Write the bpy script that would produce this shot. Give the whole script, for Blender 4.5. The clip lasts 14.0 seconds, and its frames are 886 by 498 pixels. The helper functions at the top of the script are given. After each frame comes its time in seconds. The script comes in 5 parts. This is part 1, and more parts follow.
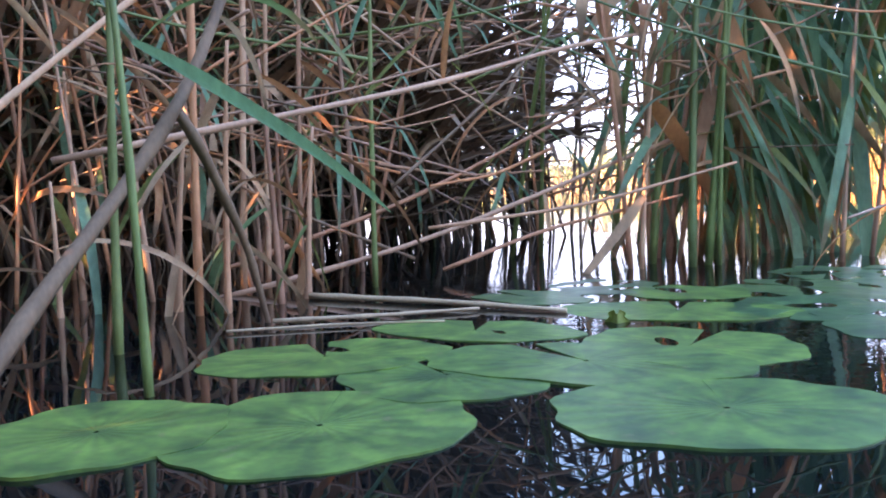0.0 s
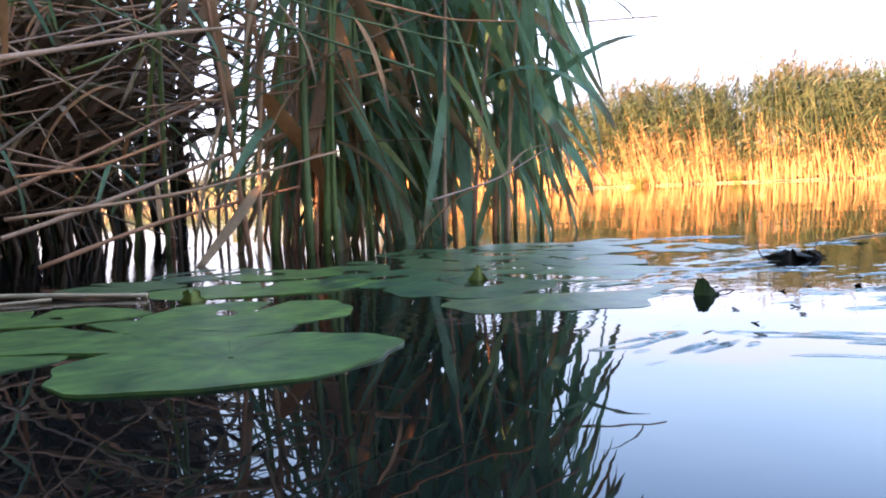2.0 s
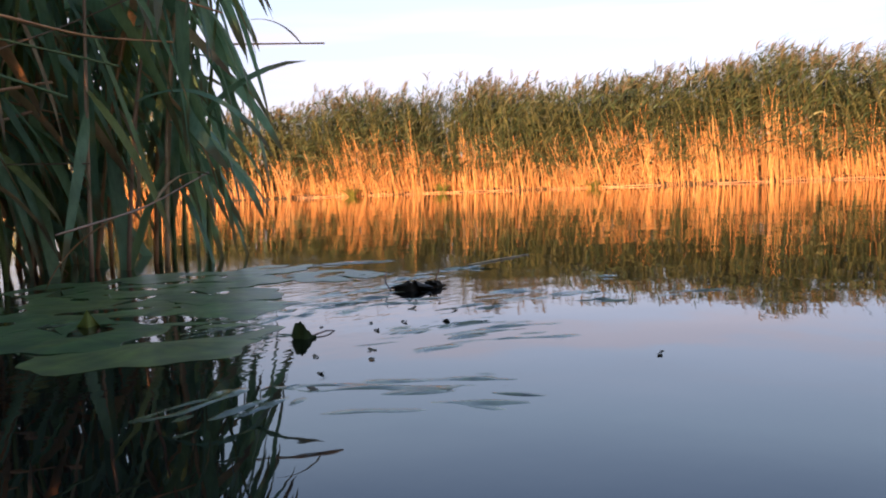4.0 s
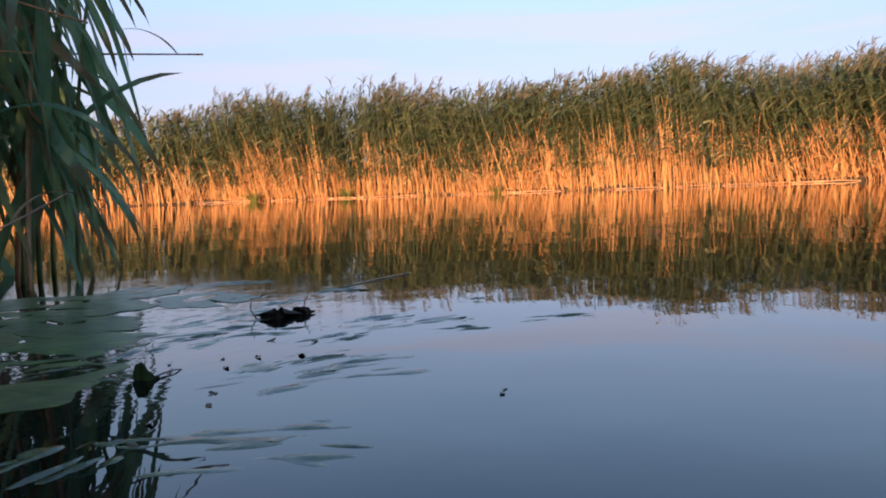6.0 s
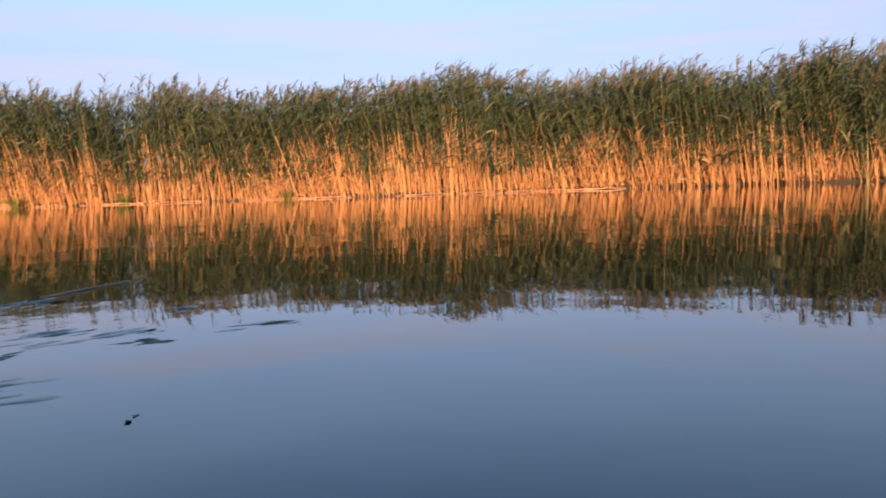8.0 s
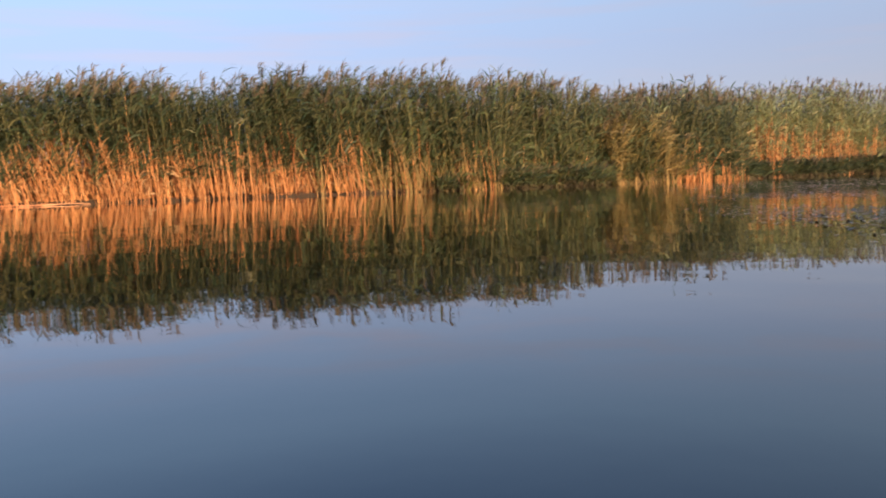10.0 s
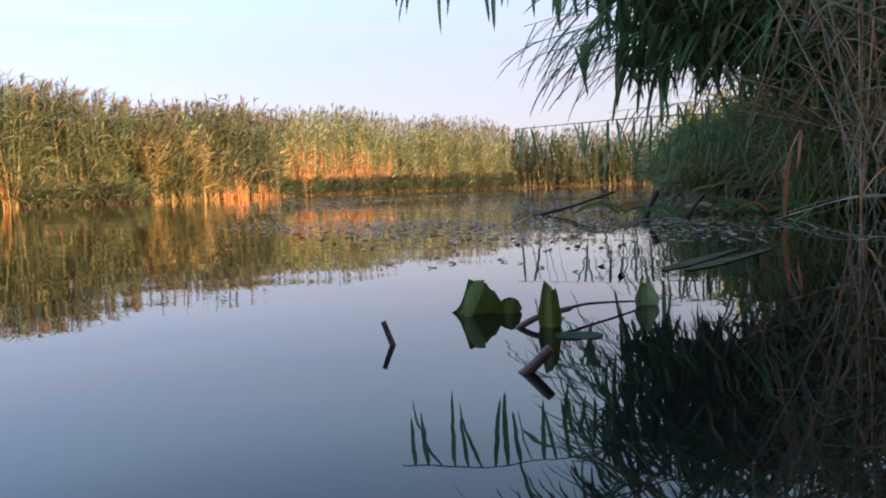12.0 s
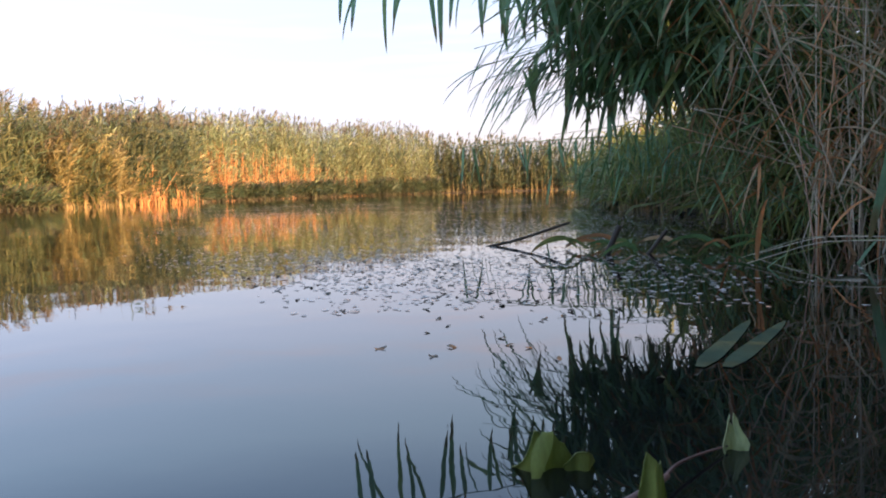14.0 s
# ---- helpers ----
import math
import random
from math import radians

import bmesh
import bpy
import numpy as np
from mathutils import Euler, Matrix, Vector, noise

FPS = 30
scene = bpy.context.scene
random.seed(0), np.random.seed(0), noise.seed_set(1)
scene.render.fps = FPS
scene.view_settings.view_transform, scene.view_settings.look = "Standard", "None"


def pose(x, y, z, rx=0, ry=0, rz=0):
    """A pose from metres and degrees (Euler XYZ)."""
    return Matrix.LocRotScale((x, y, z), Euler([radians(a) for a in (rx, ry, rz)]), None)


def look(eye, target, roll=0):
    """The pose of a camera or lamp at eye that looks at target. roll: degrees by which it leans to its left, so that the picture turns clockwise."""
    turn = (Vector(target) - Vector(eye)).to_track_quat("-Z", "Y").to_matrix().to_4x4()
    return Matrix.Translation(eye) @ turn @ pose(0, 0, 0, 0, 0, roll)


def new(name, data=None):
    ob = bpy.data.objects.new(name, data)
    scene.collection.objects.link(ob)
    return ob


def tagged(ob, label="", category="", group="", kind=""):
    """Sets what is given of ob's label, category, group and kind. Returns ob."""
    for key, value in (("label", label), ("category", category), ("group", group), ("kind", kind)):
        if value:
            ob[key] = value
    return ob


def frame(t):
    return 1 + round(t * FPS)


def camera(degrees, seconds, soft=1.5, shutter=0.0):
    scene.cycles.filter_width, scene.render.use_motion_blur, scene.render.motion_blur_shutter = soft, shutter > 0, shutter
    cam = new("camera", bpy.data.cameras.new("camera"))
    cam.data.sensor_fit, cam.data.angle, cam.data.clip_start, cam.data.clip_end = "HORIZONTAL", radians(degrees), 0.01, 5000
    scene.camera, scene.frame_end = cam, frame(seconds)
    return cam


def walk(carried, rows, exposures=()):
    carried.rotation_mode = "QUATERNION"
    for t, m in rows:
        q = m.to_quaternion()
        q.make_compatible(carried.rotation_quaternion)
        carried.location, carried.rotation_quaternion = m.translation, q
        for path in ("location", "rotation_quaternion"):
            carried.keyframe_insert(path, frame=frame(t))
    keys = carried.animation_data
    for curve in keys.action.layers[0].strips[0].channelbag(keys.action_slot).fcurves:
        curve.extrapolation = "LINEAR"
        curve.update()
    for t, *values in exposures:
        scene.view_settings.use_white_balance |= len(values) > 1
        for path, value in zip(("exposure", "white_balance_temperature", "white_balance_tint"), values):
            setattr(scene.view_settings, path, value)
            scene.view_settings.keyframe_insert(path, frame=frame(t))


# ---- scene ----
cam = camera(57.27, 14.0, 1.9, 0.12)
# seconds, place, pitch, roll, yaw
PATH = [
    (0.0, 0.000, 0.000, 0.191, -4.29, 1.66, 0.00),
    (0.5, 0.060, -0.015, 0.156, -3.87, 1.86, -3.53),
    (1.0, 0.106, -0.038, 0.149, -4.06, 2.32, -7.44),
    (1.5, 0.149, -0.053, 0.145, -4.08, 2.61, -15.50),
    (2.0, 0.151, -0.046, 0.138, -4.17, 2.47, -21.64),
    (2.5, 0.181, -0.048, 0.145, -4.24, 2.55, -25.97),
    (3.0, 0.205, -0.062, 0.145, -4.26, 2.36, -31.86),
    (3.5, 0.247, -0.088, 0.166, -4.37, 2.30, -36.51),
    (4.0, 0.279, -0.121, 0.178, -4.43, 2.29, -41.18),
    (4.2, 0.285, -0.127, 0.182, -4.44, 2.25, -42.80),
    (6.3, 0.346, -0.158, 0.211, -4.40, 2.24, -48.40),
    (6.5, 0.349, -0.162, 0.211, -4.39, 2.24, -49.01),
    (7.0, 0.377, -0.205, 0.216, -4.33, 2.30, -50.60),
    (7.2, 0.397, -0.214, 0.215, -4.37, 2.21, -51.99),
    (9.3, 0.681, -0.179, 0.124, -4.37, 1.93, -85.24),
    (9.5, 0.693, -0.178, 0.119, -4.38, 1.97, -88.81),
    (10.0, 0.701, -0.179, 0.109, -4.43, 2.03, -98.01),
    (10.5, 0.700, -0.190, 0.097, -4.37, 2.08, -107.39),
    (11.0, 0.683, -0.226, 0.092, -4.37, 2.01, -116.24),
    (11.5, 0.659, -0.261, 0.092, -4.32, 1.86, -124.03),
    (12.0, 0.645, -0.280, 0.099, -4.27, 1.87, -129.47),
    (12.5, 0.650, -0.284, 0.107, -4.25, 1.76, -132.26),
    (13.0, 0.671, -0.284, 0.121, -4.28, 1.65, -133.95),
    (13.5, 0.741, -0.300, 0.155, -4.30, 1.64, -134.85),
    (14.0, 0.795, -0.293, 0.184, -4.17, 1.55, -134.98),
]
# seconds, stops, kelvin, tint
EXPOSURES = [
    (0.0, 4.25, 5950, 18), (1.0, 4.3, 6000, 18), (1.5, 4.0, 6200, 17), (2.0, 3.55, 6450, 15), (3.0, 2.88, 6950, 15), (4.0, 2.18, 7150, 14), (4.2, 2.1, 7100, 14),
    (6.3, 1.8, 6200, 8), (7.2, 1.78, 6050, 8), (9.5, 1.52, 6000, 7), (10.5, 1.72, 6100, 7), (11.5, 2.14, 6250, 9), (12.5, 2.48, 6400, 9), (14.0, 2.64, 6450, 9),
]
walk(cam, [(t, pose(x, y, z, 90 + p, 0, w) @ pose(0, 0, 0, 0, 0, -r)) for t, x, y, z, p, r, w in PATH], EXPOSURES)

# ---- light: a low evening sun behind the near bank, clear sky ----
SUN_AZ, SUN_EL = 240.0, 13.0
world = bpy.data.worlds.new("evening_sky")
scene.world = world
world.use_nodes = True
wn = world.node_tree.nodes
sky = wn.new("ShaderNodeTexSky")
sky.sky_type, sky.sun_disc = "NISHITA", False
sky.sun_elevation, sky.sun_rotation = radians(SUN_EL), radians(SUN_AZ)
sky.air_density, sky.dust_density, sky.ozone_density = 1.0, 0.8, 3.0
wn["Background"].inputs["Strength"].default_value = 0.085
haze = wn.new("ShaderNodeMix")
haze.data_type = "RGBA"
haze.inputs[0].default_value = 0.9
way = wn.new("ShaderNodeTexCoord")
split = wn.new("ShaderNodeSeparateXYZ")
rise = wn.new("ShaderNodeValToRGB")
tones = rise.color_ramp.elements
tones.new(0.16)
tones.new(0.28)
for tone, (place, colour) in zip(tones, ((0.0, (0.47, 0.41, 0.435)), (0.16, (0.40, 0.455, 0.64)), (0.28, (0.385, 0.545, 0.80)), (0.44, (0.215, 0.37, 0.71)))):
    tone.position, tone.color = place, (*colour, 1)
lift = wn.new("ShaderNodeVectorMath")
lift.operation = "SCALE"
lift.inputs[3].default_value = 5.2
wl = world.node_tree.links
wl.new(way.outputs["Generated"], split.inputs[0])
wl.new(split.outputs["Z"], rise.inputs["Fac"])


def sky_math(kind, a, b=0.0, c=0.0):
    n = wn.new("ShaderNodeMath")
    n.operation = kind
    for sock, v in zip(n.inputs, (a, b, c)):
        if isinstance(v, float):
            sock.default_value = v
        else:
            wl.new(v, sock)
    return n.outputs[0]


# clear air is brightest towards and opposite the sun, dimmest square to it
toward = wn.new("ShaderNodeVectorMath")
toward.operation = "DOT_PRODUCT"
wl.new(way.outputs["Generated"], toward.inputs[0])
toward.inputs[1].default_value = (math.sin(radians(SUN_AZ)) * math.cos(radians(SUN_EL)), math.cos(radians(SUN_AZ)) * math.cos(radians(SUN_EL)), math.sin(radians(SUN_EL)))
phase = sky_math("MULTIPLY_ADD", sky_math("POWER", sky_math("ABSOLUTE", toward.outputs["Value"]), 2.0), 0.40, 0.78)
# thin lilac streaks of cloud low over the far bank
stretch = wn.new("ShaderNodeMapping")
stretch.inputs["Scale"].default_value = (2.2, 2.2, 26.0)
wl.new(way.outputs["Generated"], stretch.inputs["Vector"])
wisp = wn.new("ShaderNodeTexNoise")
wisp.inputs["Scale"].default_value, wisp.inputs["Detail"].default_value = 1.3, 3.0
wl.new(stretch.outputs["Vector"], wisp.inputs["Vector"])
band = wn.new("ShaderNodeValToRGB")
while len(band.color_ramp.elements) < 4:
    band.color_ramp.elements.new(0.5)
for tone, (place, v) in zip(band.color_ramp.elements, ((0.09, 0.0), (0.14, 1.0), (0.18, 1.0), (0.24, 0.0))):
    tone.position, tone.color = place, (v, v, v, 1)
wl.new(split.outputs["Z"], band.inputs["Fac"])
thick_cloud = sky_math("MULTIPLY", sky_math("MAXIMUM", sky_math("MULTIPLY_ADD", wisp.outputs["Fac"], 4.0, -1.85), 0.0), band.outputs["Color"])
cloudy = wn.new("ShaderNodeMix")
cloudy.data_type, cloudy.clamp_factor = "RGBA", True
wl.new(sky_math("MINIMUM", thick_cloud, 0.55), cloudy.inputs[0])
wl.new(rise.outputs["Color"], cloudy.inputs[6])
cloudy.inputs[7].default_value = (0.50, 0.44, 0.53, 1)
shine = wn.new("ShaderNodeVectorMath")
shine.operation = "SCALE"
# the haze warms towards the sun
warm = wn.new("ShaderNodeMix")
warm.data_type, warm.blend_type = "RGBA", "MULTIPLY"
wl.new(sky_math("MINIMUM", sky_math("MAXIMUM", sky_math("ADD", toward.outputs["Value"], 0.9), 0.0), 1.0), warm.inputs[0])
wl.new(cloudy.outputs[2], warm.inputs[6])
warm.inputs[7].default_value = (1.16, 1.02, 0.87, 1)
wl.new(warm.outputs[2], lift.inputs[0])
wl.new(lift.outputs[0], shine.inputs[0])
wl.new(phase, shine.inputs[3])
wl.new(shine.outputs[0], haze.inputs[7])
wl.new(sky.outputs["Color"], haze.inputs[6])
wl.new(haze.outputs[2], wn["Background"].inputs["Color"])
sun = new("sun", bpy.data.lights.new("sun", "SUN"))
sun.data.energy, sun.data.angle, sun.data.color = 4.3, radians(0.6), (1.0, 0.58, 0.30)
az, el = radians(SUN_AZ), radians(SUN_EL)
sun_way = Vector((math.sin(az) * math.cos(el), math.cos(az) * math.cos(el), math.sin(el)))
sun.matrix_world = look(sun_way * 50, (0, 0, 0))


# ---- materials ----
def tree(name):
    m = bpy.data.materials.new(name)
    m.use_nodes = True
    nt = m.node_tree
    return m, nt, nt.nodes["Principled BSDF"], nt.nodes["Material Output"]


def noise_node(nt, coord, scale, detail=4.0, stretch=(1, 1, 1), rough=0.55):
    mp = nt.nodes.new("ShaderNodeMapping")
    mp.inputs["Scale"].default_value = stretch
    nt.links.new(coord, mp.inputs["Vector"])
    n = nt.nodes.new("ShaderNodeTexNoise")
    n.inputs["Scale"].default_value, n.inputs["Detail"].default_value, n.inputs["Roughness"].default_value = scale, detail, rough
    nt.links.new(mp.outputs["Vector"], n.inputs["Vector"])
    return n.outputs["Fac"]


def ramp(nt, fac, stops):
    r = nt.nodes.new("ShaderNodeValToRGB")
    el = r.color_ramp.elements
    while len(el) < len(stops):
        el.new(0.5)
    for e, (p, c) in zip(el, stops):
        e.position, e.color = p, (*c, 1)
    nt.links.new(fac, r.inputs["Fac"])
    return r.outputs["Color"]


def mixed(nt, fac, a, b, mode="MIX"):
    m = nt.nodes.new("ShaderNodeMix")
    m.data_type, m.blend_type = "RGBA", mode
    for sock, v in ((m.inputs[0], fac), (m.inputs[6], a), (m.inputs[7], b)):
        if isinstance(v, (int, float)):
            sock.default_value = v
        elif isinstance(v, tuple):
            sock.default_value = (*v, 1)
        else:
            nt.links.new(v, sock)
    return m.outputs[2]


def bumped(nt, bsdf, height, strength, distance):
    b = nt.nodes.new("ShaderNodeBump")
    b.inputs["Strength"].default_value, b.inputs["Distance"].default_value = strength, distance
    nt.links.new(height, b.inputs["Height"])
    nt.links.new(b.outputs["Normal"], bsdf.inputs["Normal"])
    return b


def plant(name, tones, rough=0.55, through_light=0.25, island=True, scale=9.0, tip=None, veins=0.0, spec=0.4):
    """A leaf or stalk: tones spread over its copies, blotches, and for a blade with a UV map a dry tip and veins."""
    m, nt, bsdf, out = tree(name)
    geo = nt.nodes.new("ShaderNodeNewGeometry")
    tex = nt.nodes.new("ShaderNodeTexCoord")
    if island:
        pick = geo.outputs["Random Per Island"]
    else:
        pick = nt.nodes.new("ShaderNodeObjectInfo").outputs["Random"]
    base = ramp(nt, pick, [(i / (len(tones) - 1), c) for i, c in enumerate(tones)])
    blot = noise_node(nt, geo.outputs["Position"], scale, 5.0)
    fine = noise_node(nt, geo.outputs["Position"], scale * 14, 3.0, (1, 1, 0.25))
    col = mixed(nt, 0.5, base, ramp(nt, blot, [(0.3, (0.35, 0.33, 0.3)), (0.7, (0.85, 0.83, 0.78))]), "OVERLAY")
    col = mixed(nt, 0.3, col, ramp(nt, fine, [(0.3, (0.3, 0.3, 0.3)), (0.7, (0.8, 0.8, 0.8))]), "OVERLAY")
    if tip or veins:
        sep = nt.nodes.new("ShaderNodeSeparateXYZ")
        nt.links.new(tex.outputs["UV"], sep.inputs[0])
        if tip:
            add = nt.nodes.new("ShaderNodeMath")
            add.operation = "MULTIPLY_ADD"
            nt.links.new(blot, add.inputs[0])
            add.inputs[1].default_value = 0.5
            nt.links.new(sep.outputs["Y"], add.inputs[2])
            f = ramp(nt, add.outputs[0], [(0.98, (0, 0, 0)), (1.0, (0.9, 0.9, 0.9))])
            add.inputs[1].default_value = 0.35
            rs = f.node.color_ramp.elements
            rs[0].position, rs[1].position = 0.92, 1.0
            col = mixed(nt, f, col, tip)
        if veins:
            w = nt.nodes.new("ShaderNodeTexWave")
            w.inputs["Scale"].default_value, w.inputs["Distortion"].default_value = veins, 0.6
            nt.links.new(tex.outputs["UV"], w.inputs["Vector"])
            col = mixed(nt, 0.22, col, ramp(nt, w.outputs["Fac"], [(0.2, (0.32, 0.34, 0.3)), (0.8, (0.7, 0.72, 0.65))]), "OVERLAY")
            bumped(nt, bsdf, w.outputs["Fac"], 0.25, 0.001)
    nt.links.new(col, bsdf.inputs["Base Color"])
    bsdf.inputs["Roughness"].default_value = rough
    bsdf.inputs["Specular IOR Level"].default_value = spec
    if through_light:
        tr = nt.nodes.new("ShaderNodeBsdfTranslucent")
        nt.links.new(col, tr.inputs["Color"])
        mx = nt.nodes.new("ShaderNodeMixShader")
        mx.inputs[0].default_value = through_light
        nt.links.new(bsdf.outputs[0], mx.inputs[1])
        nt.links.new(tr.outputs[0], mx.inputs[2])
        nt.links.new(mx.outputs[0], out.inputs["Surface"])
    return m


def pad_material(name, tones, worn):
    """The leathery upper side of a floating leaf: radial veins, blotches, small holes' marks and a yellowed rim here and there."""
    m, nt, bsdf, out = tree(name)
    geo = nt.nodes.new("ShaderNodeNewGeometry")
    tex = nt.nodes.new("ShaderNodeTexCoord")
    base = ramp(nt, nt.nodes.new("ShaderNodeObjectInfo").outputs["Random"], [(i / (len(tones) - 1), c) for i, c in enumerate(tones)])
    big = noise_node(nt, geo.outputs["Position"], 24, 5)
    fine = noise_node(nt, geo.outputs["Position"], 120, 4)
    sep = nt.nodes.new("ShaderNodeSeparateXYZ")
    nt.links.new(tex.outputs["UV"], sep.inputs[0])
    w = nt.nodes.new("ShaderNodeTexWave")
    w.inputs["Scale"].default_value, w.inputs["Distortion"].default_value, w.inputs["Detail"].default_value = 7.0, 1.2, 2.0
    nt.links.new(tex.outputs["UV"], w.inputs["Vector"])
    col = mixed(nt, 0.8, base, ramp(nt, big, [(0.32, (0.14, 0.18, 0.18)), (0.68, (0.78, 0.74, 0.46))]), "OVERLAY")
    col = mixed(nt, 0.3, col, ramp(nt, fine, [(0.35, (0.32, 0.32, 0.3)), (0.7, (0.75, 0.75, 0.7))]), "OVERLAY")
    col = mixed(nt, 0.3, col, ramp(nt, w.outputs["Fac"], [(0.1, (0.4, 0.4, 0.4)), (0.9, (0.75, 0.78, 0.6))]), "OVERLAY")
    spots = ramp(nt, noise_node(nt, geo.outputs["Position"], 46, 5, rough=0.7), [(0.60, (0, 0, 0)), (0.70, (0.8, 0.8, 0.8))])
    col = mixed(nt, spots, col, worn)
    nt.links.new(col, bsdf.inputs["Base Color"])
    bsdf.inputs["Roughness"].default_value = 0.42
    bsdf.inputs["Specular IOR Level"].default_value = 0.35
    h = mixed(nt, 0.4, big, w.outputs["Fac"])
    bumped(nt, bsdf, h, 0.3, 0.0015)
    return m


def water_material():
    m, nt, bsdf, out = tree("pond_water")
    geo = nt.nodes.new("ShaderNodeNewGeometry")
    murk = noise_node(nt, geo.outputs["Position"], 0.6, 3)
    nt.links.new(ramp(nt, murk, [(0.3, (0.003, 0.0045, 0.005)), (0.7, (0.006, 0.0075, 0.007))]), bsdf.inputs["Base Color"])
    bsdf.inputs["Roughness"].default_value, bsdf.inputs["IOR"].default_value = 0.012, 1.45
    swell = noise_node(nt, geo.outputs["Position"], 2.2, 2, (1, 1, 1))
    rip = noise_node(nt, geo.outputs["Position"], 17, 2, (1, 1, 1))
    # small rings spread from the leaves by the reeds, where the water is stirred
    far = nt.nodes.new("ShaderNodeVectorMath")
    far.operation = "DISTANCE"
    nt.links.new(geo.outputs["Position"], far.inputs[0])
    far.inputs[1].default_value = (0.75, 1.45, 0)
    stirred = ramp(nt, far.outputs["Value"], [(0.45, (1, 1, 1)), (0.95, (0, 0, 0))])
    chop = mixed(nt, stirred, (0, 0, 0), noise_node(nt, geo.outputs["Position"], 26, 2, (1, 1.5, 1)))
    b1 = nt.nodes.new("ShaderNodeBump")
    b1.inputs["Strength"].default_value, b1.inputs["Distance"].default_value = 0.22, 0.01
    nt.links.new(swell, b1.inputs["Height"])
    b2 = nt.nodes.new("ShaderNodeBump")
    b2.inputs["Strength"].default_value, b2.inputs["Distance"].default_value = 0.3, 0.0025
    nt.links.new(chop, b2.inputs["Height"])
    nt.links.new(b1.outputs["Normal"], b2.inputs["Normal"])
    b3 = bumped(nt, bsdf, rip, 0.10, 0.0012)
    nt.links.new(b2.outputs["Normal"], b3.inputs["Normal"])
    return m


def mud_material():
    m, nt, bsdf, out = tree("bank_mud")
    geo = nt.nodes.new("ShaderNodeNewGeometry")
    a = noise_node(nt, geo.outputs["Position"], 1.3, 6)
    b = noise_node(nt, geo.outputs["Position"], 30, 4)
    col = mixed(nt, 0.5, ramp(nt, a, [(0.3, (0.025, 0.018, 0.011)), (0.7, (0.06, 0.045, 0.024))]), ramp(nt, b, [(0.3, (0.02, 0.015, 0.01)), (0.7, (0.07, 0.05, 0.03))]))
    nt.links.new(col, bsdf.inputs["Base Color"])
    bsdf.inputs["Roughness"].default_value = 0.85
    bumped(nt, bsdf, b, 0.6, 0.02)
    return m


M_WATER, M_MUD = water_material(), mud_material()
M_STRAW = plant("straw_stalks", [(0.22, 0.085, 0.03), (0.47, 0.225, 0.085), (0.57, 0.31, 0.135), (0.32, 0.14, 0.05)], 0.6, 0.0, scale=1.2)
M_PALE = plant("pale_straw_stalks", [(0.46, 0.32, 0.17), (0.62, 0.46, 0.27), (0.70, 0.54, 0.34)], 0.6, 0.0, scale=1.2)
M_FARLEAF = plant("far_reed_leaves", [(0.032, 0.062, 0.036), (0.066, 0.10, 0.052), (0.015, 0.029, 0.019), (0.135, 0.145, 0.07)], 0.5, 0.25, scale=0.9)
M_DULLSTALK = plant("dull_green_stalks", [(0.16, 0.13, 0.055), (0.26, 0.20, 0.085), (0.34, 0.23, 0.10)], 0.6, 0.0, scale=1.2)
M_FARSTALK = plant("green_upper_stalks", [(0.06, 0.07, 0.032), (0.12, 0.12, 0.048), (0.045, 0.055, 0.028)], 0.6, 0.0, scale=1.2)
M_OLIVE = plant("olive_reed_leaves", [(0.052, 0.09, 0.052), (0.115, 0.16, 0.08), (0.024, 0.042, 0.028), (0.23, 0.235, 0.11)], 0.5, 0.3, scale=0.9)
M_SOFT = plant("soft_green_reed_leaves", [(0.165, 0.23, 0.12), (0.27, 0.32, 0.165), (0.09, 0.135, 0.075), (0.38, 0.37, 0.19)], 0.5, 0.3, scale=0.9)
M_YELLOW = plant("yellowing_far_leaves", [(0.22, 0.19, 0.075), (0.32, 0.25, 0.11), (0.12, 0.13, 0.055)], 0.5, 0.3, scale=0.9)
M_PLUME = plant("reed_plumes", [(0.10, 0.085, 0.058), (0.16, 0.135, 0.09), (0.07, 0.062, 0.045)], 0.8, 0.3, scale=2.0)
M_MOSS = plant("shaded_sedge", [(0.17, 0.20, 0.065), (0.26, 0.28, 0.09), (0.10, 0.13, 0.045)], 0.5, 0.35, scale=1.5)
M_GREENBLADE = plant("tussock_blades", [(0.08, 0.12, 0.03), (0.14, 0.17, 0.04), (0.20, 0.19, 0.06)], 0.5, 0.3, scale=1.5)
M_DRYBLADE = plant("dead_blades", [(0.36, 0.25, 0.13), (0.48, 0.36, 0.21), (0.25, 0.16, 0.08)], 0.7, 0.2, scale=3.0)
M_LEAF = plant("reed_leaf", [(0.16, 0.27, 0.17), (0.225, 0.345, 0.19), (0.185, 0.30, 0.165), (0.26, 0.345, 0.145)], 0.36, 0.5, False, 8.0, (0.22, 0.16, 0.07), 5.0, 0.5)
M_BROAD = plant("broad_green_reed_leaf", [(0.095, 0.165, 0.065), (0.12, 0.19, 0.075)], 0.55, 0.35, False, 8.0, None, 5.0, 0.15)
M_LEAFY = plant("yellowing_reed_leaf", [(0.17, 0.21, 0.06), (0.27, 0.26, 0.07), (0.13, 0.19, 0.07)], 0.5, 0.4, False, 8.0, (0.30, 0.20, 0.08), 5.0)
